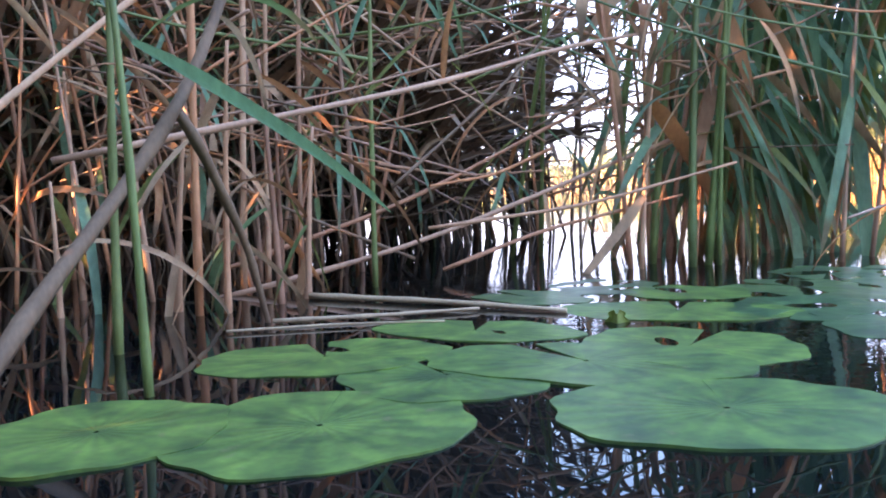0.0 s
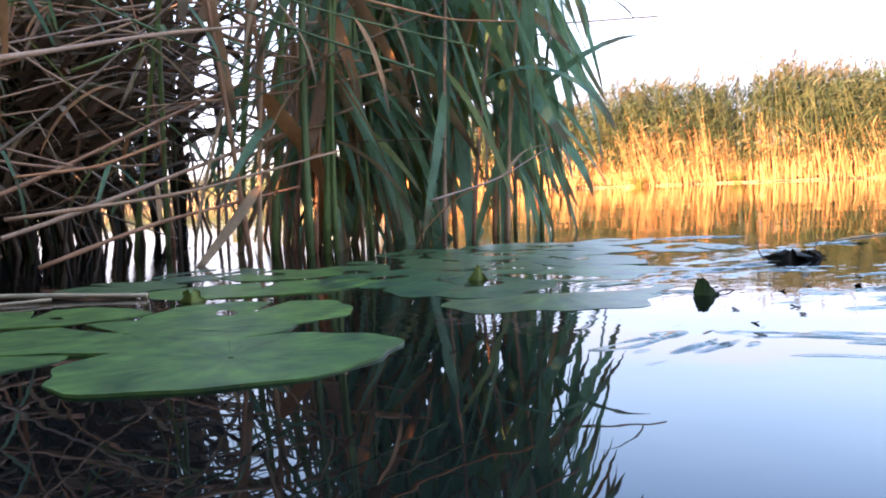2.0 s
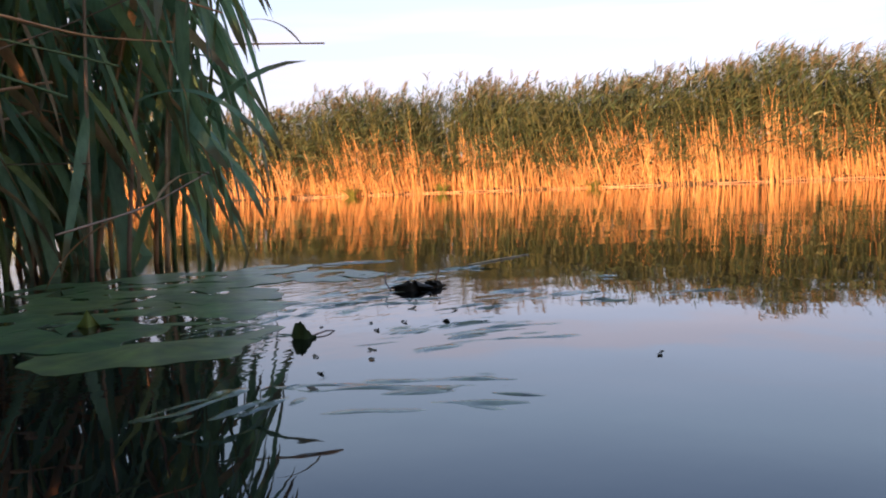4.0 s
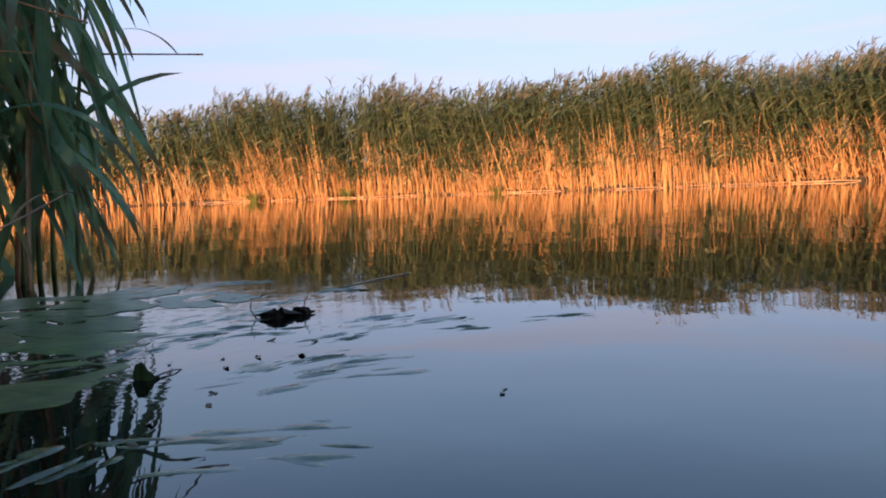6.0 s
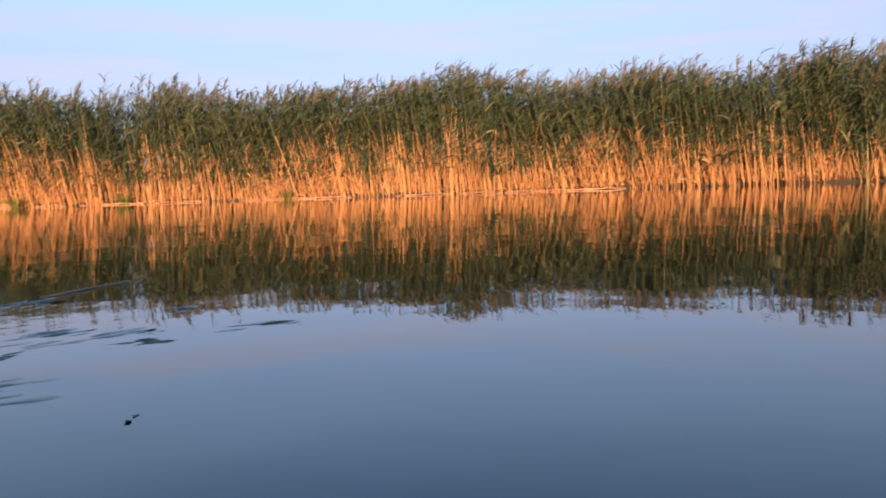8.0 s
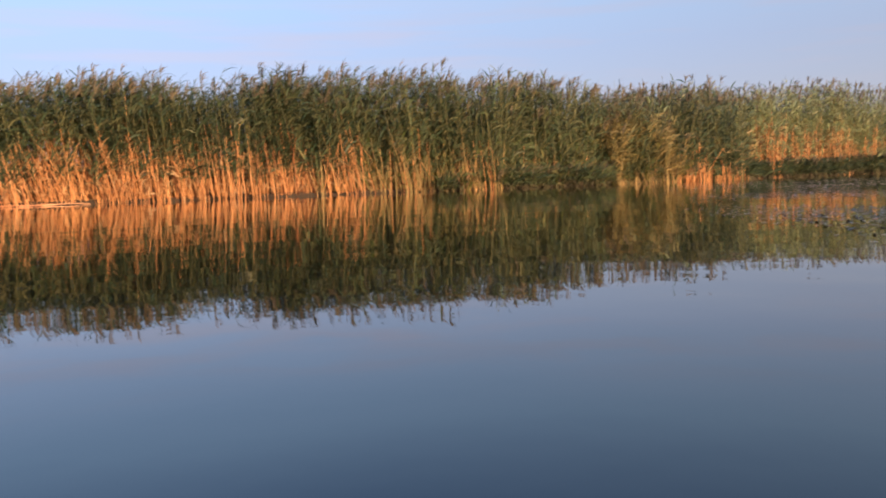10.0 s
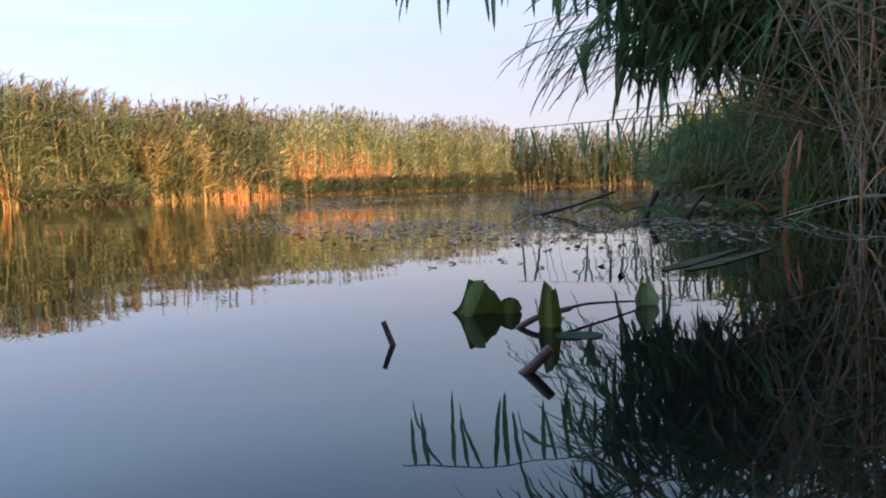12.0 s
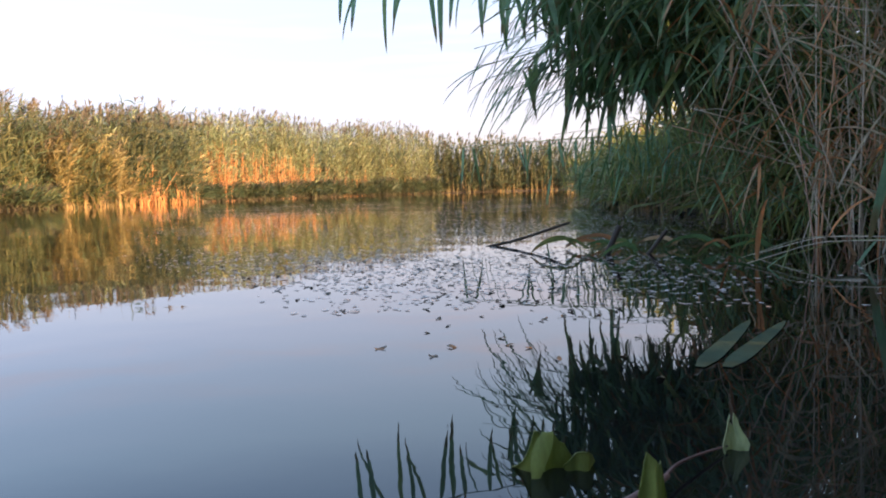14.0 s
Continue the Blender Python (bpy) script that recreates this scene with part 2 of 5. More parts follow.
M_DRYLEAF = plant("dry_reed_leaf", [(0.42, 0.26, 0.145), (0.56, 0.35, 0.20), (0.50, 0.21, 0.08), (0.28, 0.15, 0.08)], 0.65, 0.3, False, 9.0, (0.2, 0.12, 0.06), 5.0)
M_DRYSTALK = plant("dry_reed_stalk", [(0.24, 0.11, 0.06), (0.62, 0.34, 0.19), (0.32, 0.19, 0.13), (0.60, 0.25, 0.11), (0.44, 0.26, 0.15)], 0.6, 0.0, False, 16.0)
M_BROWNSTALK = plant("brown_stalk", [(0.14, 0.085, 0.05), (0.22, 0.135, 0.075), (0.18, 0.11, 0.065)], 0.65, 0.0, False, 18.0)
# old browns, darker than the dry stalks to carry shade inside the clump
M_OLDSTALK = plant("shade_brown_stalks", [(0.10, 0.062, 0.04), (0.22, 0.14, 0.085), (0.33, 0.21, 0.13)], 0.7, 0.0, scale=5.0)
M_GREENSTALK = plant("green_reed_stalk", [(0.14, 0.18, 0.05), (0.20, 0.22, 0.07), (0.10, 0.14, 0.05)], 0.5, 0.0, False, 16.0)
M_WETSTEM = plant("wet_dark_stem", [(0.03, 0.021, 0.014), (0.05, 0.036, 0.024)], 0.7, 0.0, False, 30.0)
M_SUNKEN = plant("sunken_leaf", [(0.034, 0.052, 0.033), (0.045, 0.064, 0.04)], 0.7, 0.0, False, 20.0, spec=0.05)
M_BLEACHED = plant("bleached_stalk", [(0.40, 0.27, 0.16), (0.46, 0.33, 0.20), (0.33, 0.22, 0.13)], 0.6, 0.0, False, 25.0)
M_PAD = pad_material("lily_pad", [(0.082, 0.138, 0.044), (0.108, 0.168, 0.046), (0.07, 0.122, 0.042)], (0.17, 0.15, 0.065))
M_PADOLD = pad_material("old_lily_pad", [(0.05, 0.095, 0.052), (0.075, 0.125, 0.06), (0.095, 0.115, 0.055)], (0.08, 0.06, 0.03))
M_PADOLD.node_tree.nodes["Principled BSDF"].inputs["Roughness"].default_value = 0.36
M_PADDEAD = pad_material("rotten_lily_leaf", [(0.07, 0.085, 0.06), (0.12, 0.13, 0.09), (0.09, 0.11, 0.08)], (0.04, 0.03, 0.02))
M_SCRAP = plant("leaf_scraps", [(0.03, 0.025, 0.015), (0.08, 0.062, 0.036), (0.16, 0.12, 0.07)], 0.6, 0.0, True, 20.0, spec=0.3)
# pale tones put the sky's sheen on wet scraps into their colour
M_LITTER = plant("sky_sheen_litter", [(0.10, 0.08, 0.06), (0.44, 0.35, 0.29), (0.62, 0.53, 0.46), (0.24, 0.21, 0.15)], 0.55, 0.0, True, 20.0, spec=0.6)
M_PADDEAD.node_tree.nodes["Principled BSDF"].inputs["Roughness"].default_value = 0.22
# sedge and low leaves, with the shadow at the reeds' foot in their colour
M_FOOT = plant("shade_dark_sedge", [(0.03, 0.032, 0.02), (0.06, 0.055, 0.034), (0.085, 0.07, 0.045)], 0.7, 0.0, scale=2.0)
M_GREYSTALK = plant("weathered_grey_stalk", [(0.42, 0.34, 0.25), (0.56, 0.46, 0.35), (0.34, 0.26, 0.18), (0.30, 0.30, 0.18)], 0.65, 0.0, False, 18.0)
M_PALELEAF = plant("weathered_pale_leaf", [(0.46, 0.37, 0.26), (0.34, 0.32, 0.20), (0.54, 0.44, 0.32)], 0.65, 0.4, False, 9.0, None, 5.0)
M_PINKSTEM = plant("pinkish_lily_stem", [(0.13, 0.065, 0.05), (0.18, 0.09, 0.07)], 0.45, 0.1, False, 30.0)
M_FRESH = plant("young_lily_leaf", [(0.24, 0.28, 0.07), (0.30, 0.32, 0.085)], 0.4, 0.4, False, 25.0)
M_BUD = plant("lily_bud", [(0.42, 0.46, 0.2), (0.5, 0.52, 0.26)], 0.45, 0.25, False, 30.0)

rng = np.random.default_rng(7)


# ---- building helpers ----
def mesh_of(name, verts, faces, material, uvs=None, smooth=True, second=None, which=None):
    me = bpy.data.meshes.new(name)
    me.from_pydata(np.asarray(verts, float).tolist(), [], [list(f) for f in faces] if not isinstance(faces, np.ndarray) else faces.tolist())
    me.materials.append(material)
    if second:
        me.materials.append(second)
        me.polygons.foreach_set("material_index", np.asarray(which, np.int32))
    if uvs is not None:
        lay = me.uv_layers.new(name="UVMap")
        idx = np.empty(len(me.loops), dtype=np.int32)
        me.loops.foreach_get("vertex_index", idx)
        lay.data.foreach_set("uv", np.asarray(uvs, np.float32)[idx].ravel())
    if smooth:
        me.polygons.foreach_set("use_smooth", np.ones(len(me.polygons), dtype=bool))
    me.update()
    return me


def part(name, me, parent=None, label="", m=None):
    ob = new(name, me)
    if parent is not None:
        ob.parent = parent
    if m is not None:
        ob.matrix_basis = m
    return tagged(ob, label) if label else ob


def blades(P, az, tilt, L, W, droop, K=4, twist=None, power=1.3):
    """Ribbons that taper to a point: base places, azimuths, first lean from upright, lengths, widths, further lean to the tip."""
    n = len(P)
    s = np.linspace(0, 1, K + 1)
    th = tilt[:, None] + droop[:, None] * s[None] ** power
    thm = (th[:, 1:] + th[:, :-1]) / 2
    step = (L / K)[:, None]
    hor = np.concatenate([np.zeros((n, 1)), np.cumsum(np.sin(thm) * step, 1)], 1)
    ver = np.concatenate([np.zeros((n, 1)), np.cumsum(np.cos(thm) * step, 1)], 1)
    ca, sa = np.cos(az)[:, None], np.sin(az)[:, None]
    mid = np.stack([P[:, :1] + hor * ca, P[:, 1:2] + hor * sa, P[:, 2:3] + ver], -1)
    tang = np.stack([np.sin(th) * ca, np.sin(th) * sa, np.cos(th)], -1)
    side = np.stack([-sa + 0 * th, ca + 0 * th, 0 * th], -1)
    if twist is not None:
        nor = np.cross(tang, side)
        tw = twist[:, None, None]
        side = side * np.cos(tw) + nor * np.sin(tw)
    w = np.minimum(1, 0.45 + 3 * s) * np.sqrt(np.maximum(1 - s**1.8, 0.0004))
    half = (W[:, None] * w[None] / 2)[..., None] * side
    V = np.stack([mid - half, mid + half], 2).reshape(-1, 3)
    k = np.arange(K)
    q = np.stack([2 * k, 2 * k + 1, 2 * k + 3, 2 * k + 2], -1)
    F = (np.arange(n)[:, None, None] * (2 * (K + 1)) + q[None]).reshape(-1, 4)
    return V, F


def tubes(P, az, lean, bend, H, R, K=5, sides=3, power=1.6, taper=0.45):
    """Stalks: base places, azimuths, lean from upright and further lean to the top. Returns vertices, faces, middle lines and leans."""
    n = len(P)
    s = np.linspace(0, 1, K + 1)
    th = lean[:, None] + bend[:, None] * s[None] ** power
    thm = (th[:, 1:] + th[:, :-1]) / 2
    step = (H / K)[:, None]
    hor = np.concatenate([np.zeros((n, 1)), np.cumsum(np.sin(thm) * step, 1)], 1)
    ver = np.concatenate([np.zeros((n, 1)), np.cumsum(np.cos(thm) * step, 1)], 1)
    ca, sa = np.cos(az)[:, None], np.sin(az)[:, None]
    mid = np.stack([P[:, :1] + hor * ca, P[:, 1:2] + hor * sa, P[:, 2:3] + ver], -1)
    side = np.stack([-sa + 0 * th, ca + 0 * th, 0 * th], -1)
    nor = np.stack([np.cos(th) * ca, np.cos(th) * sa, -np.sin(th)], -1)
    rad = R[:, None] * (1 - (1 - taper) * s)[None]
    a = np.arange(sides) * 2 * np.pi / sides
    ring = mid[:, :, None] + rad[:, :, None, None] * (np.cos(a)[None, None, :, None] * side[:, :, None] + np.sin(a)[None, None, :, None] * nor[:, :, None])
    V = ring.reshape(-1, 3)
    k, j = np.meshgrid(np.arange(K), np.arange(sides), indexing="ij")
    q = np.stack([k * sides + j, k * sides + (j + 1) % sides, (k + 1) * sides + (j + 1) % sides, (k + 1) * sides + j], -1).reshape(-1, 4)
    F = (np.arange(n)[:, None, None] * ((K + 1) * sides) + q[None]).reshape(-1, 4)
    return V, F, mid, th


def pipe(points, radius, sides=6, taper=0.6, knots=True):
    """A stalk along a smooth line through a few points, with swollen nodes and closed ends."""
    pts = np.array(points, float)
    t = np.r_[0, np.cumsum(np.linalg.norm(np.diff(pts, axis=0), axis=1))]
    u = np.linspace(0, t[-1], 15)
    mid = np.stack([np.interp(u, t, pts[:, c]) for c in range(3)], -1)
    for _ in range(3):
        mid[1:-1] = (mid[:-2] + 2 * mid[1:-1] + mid[2:]) / 4
    tang = np.gradient(mid, axis=0)
    tang /= np.linalg.norm(tang, axis=1)[:, None]
    ref = np.array([0.3, 0.9, 0.1]) if abs(tang[0, 2]) > 0.6 else np.array([0, 0, 1.0])
    a1 = np.cross(tang, ref)
    a1 /= np.linalg.norm(a1, axis=1)[:, None]
    a2 = np.cross(tang, a1)
    r = radius * (1 - (1 - taper) * np.linspace(0, 1, 15))
    if knots:
        r = r * np.where(np.arange(15) % 4 == 2, 1.22, 1.0)
    ang = np.arange(sides) * 2 * np.pi / sides
    V = (mid[:, None] + r[:, None, None] * (np.cos(ang)[None, :, None] * a1[:, None] + np.sin(ang)[None, :, None] * a2[:, None])).reshape(-1, 3)
    F = [(k * sides + j, k * sides + (j + 1) % sides, (k + 1) * sides + (j + 1) % sides, (k + 1) * sides + j) for k in range(14) for j in range(sides)]
    F += [tuple(range(sides))[::-1], tuple(14 * sides + j for j in range(sides))]
    return V, F, mid


# ---- the shore ----
FAR_BANK = [(-14, 27), (-6, 30), (2, 29), (8, 25.5), (12.2, 19.5), (14.2, 15.8), (15.2, 12.3), (15.8, 9.1), (16.9, 6.2), (17.9, 3.2), (18.2, 0), (18.4, -3.5), (19.4, -6.3), (20.3, -8.2), (22.6, -10.0), (25.2, -14.0), (27.4, -18.0), (29.5, -22.5), (32, -31), (28, -40), (18, -46), (8, -47)]
NEAR_BANK = [(6, -30), (11, -19), (8.2, -11.5), (5.2, -7.0), (2.9, -4.6), (1.7, -3.2), (0.7, -2.5), (-0.7, -1.9), (-1.4, -0.6), (-1.55, 0.35), (-1.6, 1.0), (-1.9, 2.6), (-3.4, 4.6), (-8, 8), (-14, 14)]
POND = np.array(FAR_BANK + NEAR_BANK, float)


def shore_distance(X, Y):
    """Metres from the pond's edge, positive on land."""
    best, inside = np.full(X.shape, 1e9), np.zeros(X.shape, bool)
    for (x0, y0), (x1, y1) in zip(POND, np.roll(POND, -1, axis=0)):
        dx, dy = x1 - x0, y1 - y0
        t = np.clip(((X - x0) * dx + (Y - y0) * dy) / (dx * dx + dy * dy), 0, 1)
        best = np.minimum(best, np.hypot(X - x0 - t * dx, Y - y0 - t * dy))
        cross = (y0 > Y) != (y1 > Y)
        inside ^= cross & (X < dx * (Y - y0) / (dy if dy else 1e-9) + x0)
    return np.where(inside, -best, best)


def build_ground():
    na, radii = 300, np.r_[0.3, np.linspace(0.6, 45, 200), np.geomspace(47, 1500, 30)]
    a = np.arange(na) * 2 * np.pi / na
    X, Y = 8 + radii[:, None] * np.cos(a), -4 + radii[:, None] * np.sin(a)
    d = shore_distance(X, Y)
    wob = 0.04 * np.sin(X * 3.1 + Y) * np.sin(Y * 2.3 - X)
    Z = np.clip(d * 0.45, -0.7, 0.08) + np.clip((d - 2.2) * 0.2, 0, 0.9) + np.where(d > 0, np.minimum(wob, 0.05), 0.0)
    V = np.stack([X, Y, Z], -1).reshape(-1, 3)
    i, j = np.meshgrid(np.arange(len(radii) - 1), np.arange(na), indexing="ij")
    F = np.stack([i * na + j, i * na + (j + 1) % na, (i + 1) * na + (j + 1) % na, (i + 1) * na + j], -1).reshape(-1, 4)[:, ::-1]
    F = F.tolist() + [list(range(na))[::-1]]
    tagged(new("ground", mesh_of("ground", V, F, M_MUD)), "dark muddy pond bed and bank earth", "ground", kind="structure")
    n = 72
    W = [(8 + 60 * math.cos(2 * math.pi * k / n), -8 + 60 * math.sin(2 * math.pi * k / n), 0.0) for k in range(n)]
    tagged(new("water", mesh_of("water", W, [list(range(n))], M_WATER, smooth=False)), "calm dark pond water mirroring reeds and sky", "water", kind="structure")


build_ground()


# ---- reed beds: too many to count ----
KS = 7
def along(line, n, gen):
    line = np.array(line, float)
    seg = np.linalg.norm(np.diff(line, axis=0), axis=1)
    t = np.r_[0, np.cumsum(seg)]
    u = gen.uniform(0, t[-1], n)
    k = np.clip(np.searchsorted(t, u) - 1, 0, len(seg) - 1)
    f = (u - t[k]) / seg[k]
    P = line[k] + f[:, None] * (line[k + 1] - line[k])
    T = (line[k + 1] - line[k]) / seg[k][:, None]
    return P, T, u


def reed_bed(name, label, line, per_metre, height, seed, deep=2.6, leaves=9, straw=0.42, lean=0.18, leaf_mat=None, stalk_mat=None, green_from=0.36, wide=1.0, dead_mat=None):
    """A strip of tall reed on the left of a line (the land side): stalks, leaves and plumes."""
    gen = np.random.default_rng(seed)
    length = sum(math.dist(a, b) for a, b in zip(line, line[1:]))
    n = int(length * per_metre)
    P2, T, u = along(line, n, gen)
    knots = np.r_[0, np.cumsum([math.dist(a, b) for a, b in zip(line, line[1:])])]
    tall_at = np.interp(u, knots, height) if isinstance(height, (list, tuple)) else np.full(n, height)
    green_at = np.interp(u, knots, green_from) if isinstance(green_from, (list, tuple)) else np.full(n, green_from)
    green_at = np.clip(green_at + 0.11 * np.sin(u * 1.35 + seed) * np.sin(u * 0.47 + 1) + 0.05 * np.sin(u * 4.1), 0.03, 0.8)
    tall = height
    inland = gen.exponential(0.30, n) * deep
    inland = np.where(inland > deep * 1.3, gen.uniform(0, deep, n), inland) - 0.12 + 0.22 * np.sin(u * 2.1) * np.sin(u * 0.83 + 1)
    N = np.stack([-T[:, 1], T[:, 0]], -1)
    P = np.c_[P2 + N * inland[:, None], np.zeros(n)]
    clump = np.sin(u * 1.7 + seed) * 0.5 + np.sin(u * 4.3 + 2 * seed) * 0.3 + np.sin(u * 0.6) * 0.4
    H = tall_at * (0.84 + 0.085 * clump + gen.normal(0, 0.055, n) + 0.03 * np.minimum(inland, 2))
    H = np.where((inland < 0.35) & (gen.random(n) < 0.35), H * gen.uniform(0.3, 0.75, n), H)
    side = np.arctan2(T[:, 1], T[:, 0])
    az = side + math.pi + gen.normal(0, 0.7, n) + np.where(gen.random(n) < 0.15, math.pi, 0)
    ln = np.abs(gen.normal(lean, 0.09, n)) * (1 + 0.5 * np.sin(u * 0.9))
    V, F, mid, th = tubes(P, az, ln, gen.normal(0.10, 0.12, n), H, gen.uniform(0.005, 0.0095, n) * wide, KS, 3)
    top = tagged(new(name), label, "reed bed", kind="stuff")
    change = np.clip(np.round(KS * (green_at + gen.normal(0.06, 0.09, n))), 0, KS - 1)
    upper = (np.arange(KS)[None, :, None] >= change[:, None, None]) & np.ones((1, 1, 3), bool)
    part("stalks", mesh_of("stalks", V, F, stalk_mat or M_STRAW, second=M_FARSTALK, which=upper.reshape(-1)), top, "straw-coloured stalks, green above")
    # leaves on the upper part
    m = n * leaves
    who = np.repeat(np.arange(n), leaves)
    s = np.clip(green_at[who] + (0.97 - green_at[who]) * gen.random(m) ** 0.85 + gen.normal(0, 0.03, m), 0.03, 0.98)
    kf = s * KS
    k = np.minimum(kf.astype(int), KS - 1)
    base = mid[who, k] + (kf - k)[:, None] * (mid[who, k + 1] - mid[who, k])
    wind = side[who]
    V, F = blades(base, np.where(gen.random(m) < 0.6, wind + gen.normal(0, 0.8, m), gen.uniform(0, 2 * math.pi, m)), gen.uniform(0.35, 1.1, m), gen.uniform(0.28, 0.6, m) * (1.2 - 0.6 * s), gen.uniform(0.016, 0.034, m) * wide, gen.uniform(0.4, 1.7, m), 3, gen.normal(0, 0.5, m))
    part("leaves", mesh_of("leaves", V, F, leaf_mat or M_FARLEAF), top, "olive green leaves on the upper half")
    # dead leaves hanging low
    m = int(n * 2.2)
    who = gen.integers(0, n, m)
    s = gen.uniform(0.03, straw + 0.08, m)
    kf = s * KS
    k = np.minimum(kf.astype(int), KS - 1)
    base = mid[who, k] + (kf - k)[:, None] * (mid[who, k + 1] - mid[who, k])
    V, F = blades(base, gen.uniform(0, 2 * math.pi, m), gen.uniform(0.1, 1.4, m), gen.uniform(0.15, 0.45, m), gen.uniform(0.008, 0.02, m) * wide, gen.uniform(0.3, 2.0, m), 3, gen.normal(0, 0.6, m))
    part("dead_leaves", mesh_of("dead_leaves", V, F, dead_mat or M_DRYBLADE), top, "dry leaves between the stalks")
    # plumes on the tall ones
    high = np.where((H > tall_at * 0.8) & (gen.random(n) < 0.4))[0]
    m = len(high) * 10
    who = np.repeat(high, 10)
    V, F = blades(mid[who, KS] - np.c_[np.zeros((m, 2)), gen.uniform(0, 0.16, m)], side[who] + gen.normal(0, 0.5, m), gen.uniform(0.1, 0.6, m), gen.uniform(0.12, 0.30, m), gen.uniform(0.012, 0.026, m) * wide, gen.uniform(0.4, 1.5, m), 2, gen.normal(0, 0.7, m))
    part("plumes", mesh_of("plumes", V, F, M_PLUME), top, "feathery brown seed heads")
    # the closed mass behind: broad old leaves, the low half coloured as shade
    m = int(length * per_metre * 2.4)
    P2, T, u = along(line, m, gen)
    N = np.stack([-T[:, 1], T[:, 0]], -1)
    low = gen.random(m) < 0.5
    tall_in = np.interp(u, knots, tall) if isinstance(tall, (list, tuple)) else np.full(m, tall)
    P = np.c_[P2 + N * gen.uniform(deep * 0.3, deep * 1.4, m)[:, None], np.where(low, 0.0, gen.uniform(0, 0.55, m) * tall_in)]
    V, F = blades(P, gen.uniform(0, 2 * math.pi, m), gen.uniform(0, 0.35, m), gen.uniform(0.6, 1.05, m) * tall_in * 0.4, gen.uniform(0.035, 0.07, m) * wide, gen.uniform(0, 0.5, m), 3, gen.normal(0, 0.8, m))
    part("inner_leaves", mesh_of("inner_leaves", V, F, M_FOOT, second=leaf_mat or M_FARLEAF, which=np.repeat(~low, 3)), top, "dense leaves inside the bed, the low ones coloured dark for shade")
    return top


SUNLIT = "tall reeds with sunlit straw stalks and olive green tops on the far bank"
reed_bed("reed_bed", SUNLIT, FAR_BANK[4:11], 165, [2.95, 2.95, 2.9, 2.78, 2.72, 2.78, 2.68], 11, leaves=14, green_from=[0.42, 0.42, 0.40, 0.44, 0.46, 0.42, 0.36])
reed_bed("reed_bed", "tall green-brown reeds with brown seed heads along the far bank", FAR_BANK[10:14], 160, [2.75, 2.75, 2.7, 2.55], 17, leaves=15, green_from=[0.36, 0.24, 0.16, 0.12], lean=0.14, stalk_mat=M_DULLSTALK, leaf_mat=M_OLIVE, dead_mat=M_GREENBLADE)
reed_bed("reed_bed", "straw-coloured stalks mixed into the green bank", FAR_BANK[10:13], 50, [2.4, 2.1, 1.7], 18, leaves=6, green_from=[0.4, 0.4, 0.4], lean=0.16)
# green runs lower at the far end, standing for shade on the stalks
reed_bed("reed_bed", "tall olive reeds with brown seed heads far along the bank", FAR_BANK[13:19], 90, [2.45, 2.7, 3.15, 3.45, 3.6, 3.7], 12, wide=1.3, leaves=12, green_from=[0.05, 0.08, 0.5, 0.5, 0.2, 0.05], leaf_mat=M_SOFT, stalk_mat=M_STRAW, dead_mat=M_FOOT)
reed_bed("reed_bed", "dark green leafy reeds behind the bend of the bank", [(20.6, -9.1), (22.3, -10.8), (23.9, -13.0)], 70, 2.75, 31, wide=1.3, leaves=16, green_from=0.1)
reed_bed("reed_bed", "bright straw-yellow reeds where the nearer bank ends", [(19.55, -7.1), (20.0, -7.9), (20.5, -9.0)], 110, [1.5, 2.2, 1.4], 32, deep=0.9, leaves=16, green_from=0.2, lean=0.16, stalk_mat=M_DULLSTALK, leaf_mat=M_YELLOW, dead_mat=M_FOOT)
# sedge strips whose dark colour also stands for shadow along the waterline
reed_bed("reed_bed", "low sedge and dead stalks, coloured shade-dark, along the foot of the far reeds", [(21.6, -9.7), (22.5, -10.2), (25.0, -14.1), (27.2, -18.1), (29.3, -22.6), (31.7, -31)], 75, [0.4, 0.45, 0.6, 0.65, 0.8, 0.9], 33, deep=0.7, wide=1.3, leaves=9, straw=0.1, green_from=0.03, stalk_mat=M_FOOT, dead_mat=M_FOOT)
reed_bed("reed_bed", "low sedge, coloured shade-dark, along the foot of the green-brown reeds", [(18.2, -2.6), (18.3, -3.5), (19.3, -6.3), (20.2, -8.3)], 120, [0.25, 0.4, 0.45, 0.5], 35, deep=0.5, leaves=9, straw=0.1, green_from=0.03, stalk_mat=M_FOOT, dead_mat=M_FOOT, leaf_mat=M_OLIVE)
# dull stalks and olive leaves put this bank's shade into its colours
reed_bed("reed_bed", "distant line of green reeds, duller in colour for shade", FAR_BANK[18:22], 60, 3.3, 13, leaves=12, wide=2.0, green_from=0.04, stalk_mat=M_DULLSTALK, dead_mat=M_FOOT, leaf_mat=M_OLIVE)
reed_bed("reed_bed", "low pale reeds on the far bank behind the near clump", FAR_BANK[0:4], 30, [0.8, 0.8, 0.9, 2.4], 14, leaves=5, wide=1.6, stalk_mat=M_PALE, leaf_mat=M_SOFT)
reed_bed("reed_bed", "pale sunlit reeds on the far bank behind the near clump", FAR_BANK[3:5], 90, 2.8, 34, leaves=9, wide=1.6)
reed_bed("reed_bed", SUNLIT, [(18.05, 0.9), (18.2, 0.0), (18.25, -1.0)], 130, [2.85, 2.75, 2.75], 44, leaves=15, green_from=[0.38, 0.34, 0.3], lean=0.16)
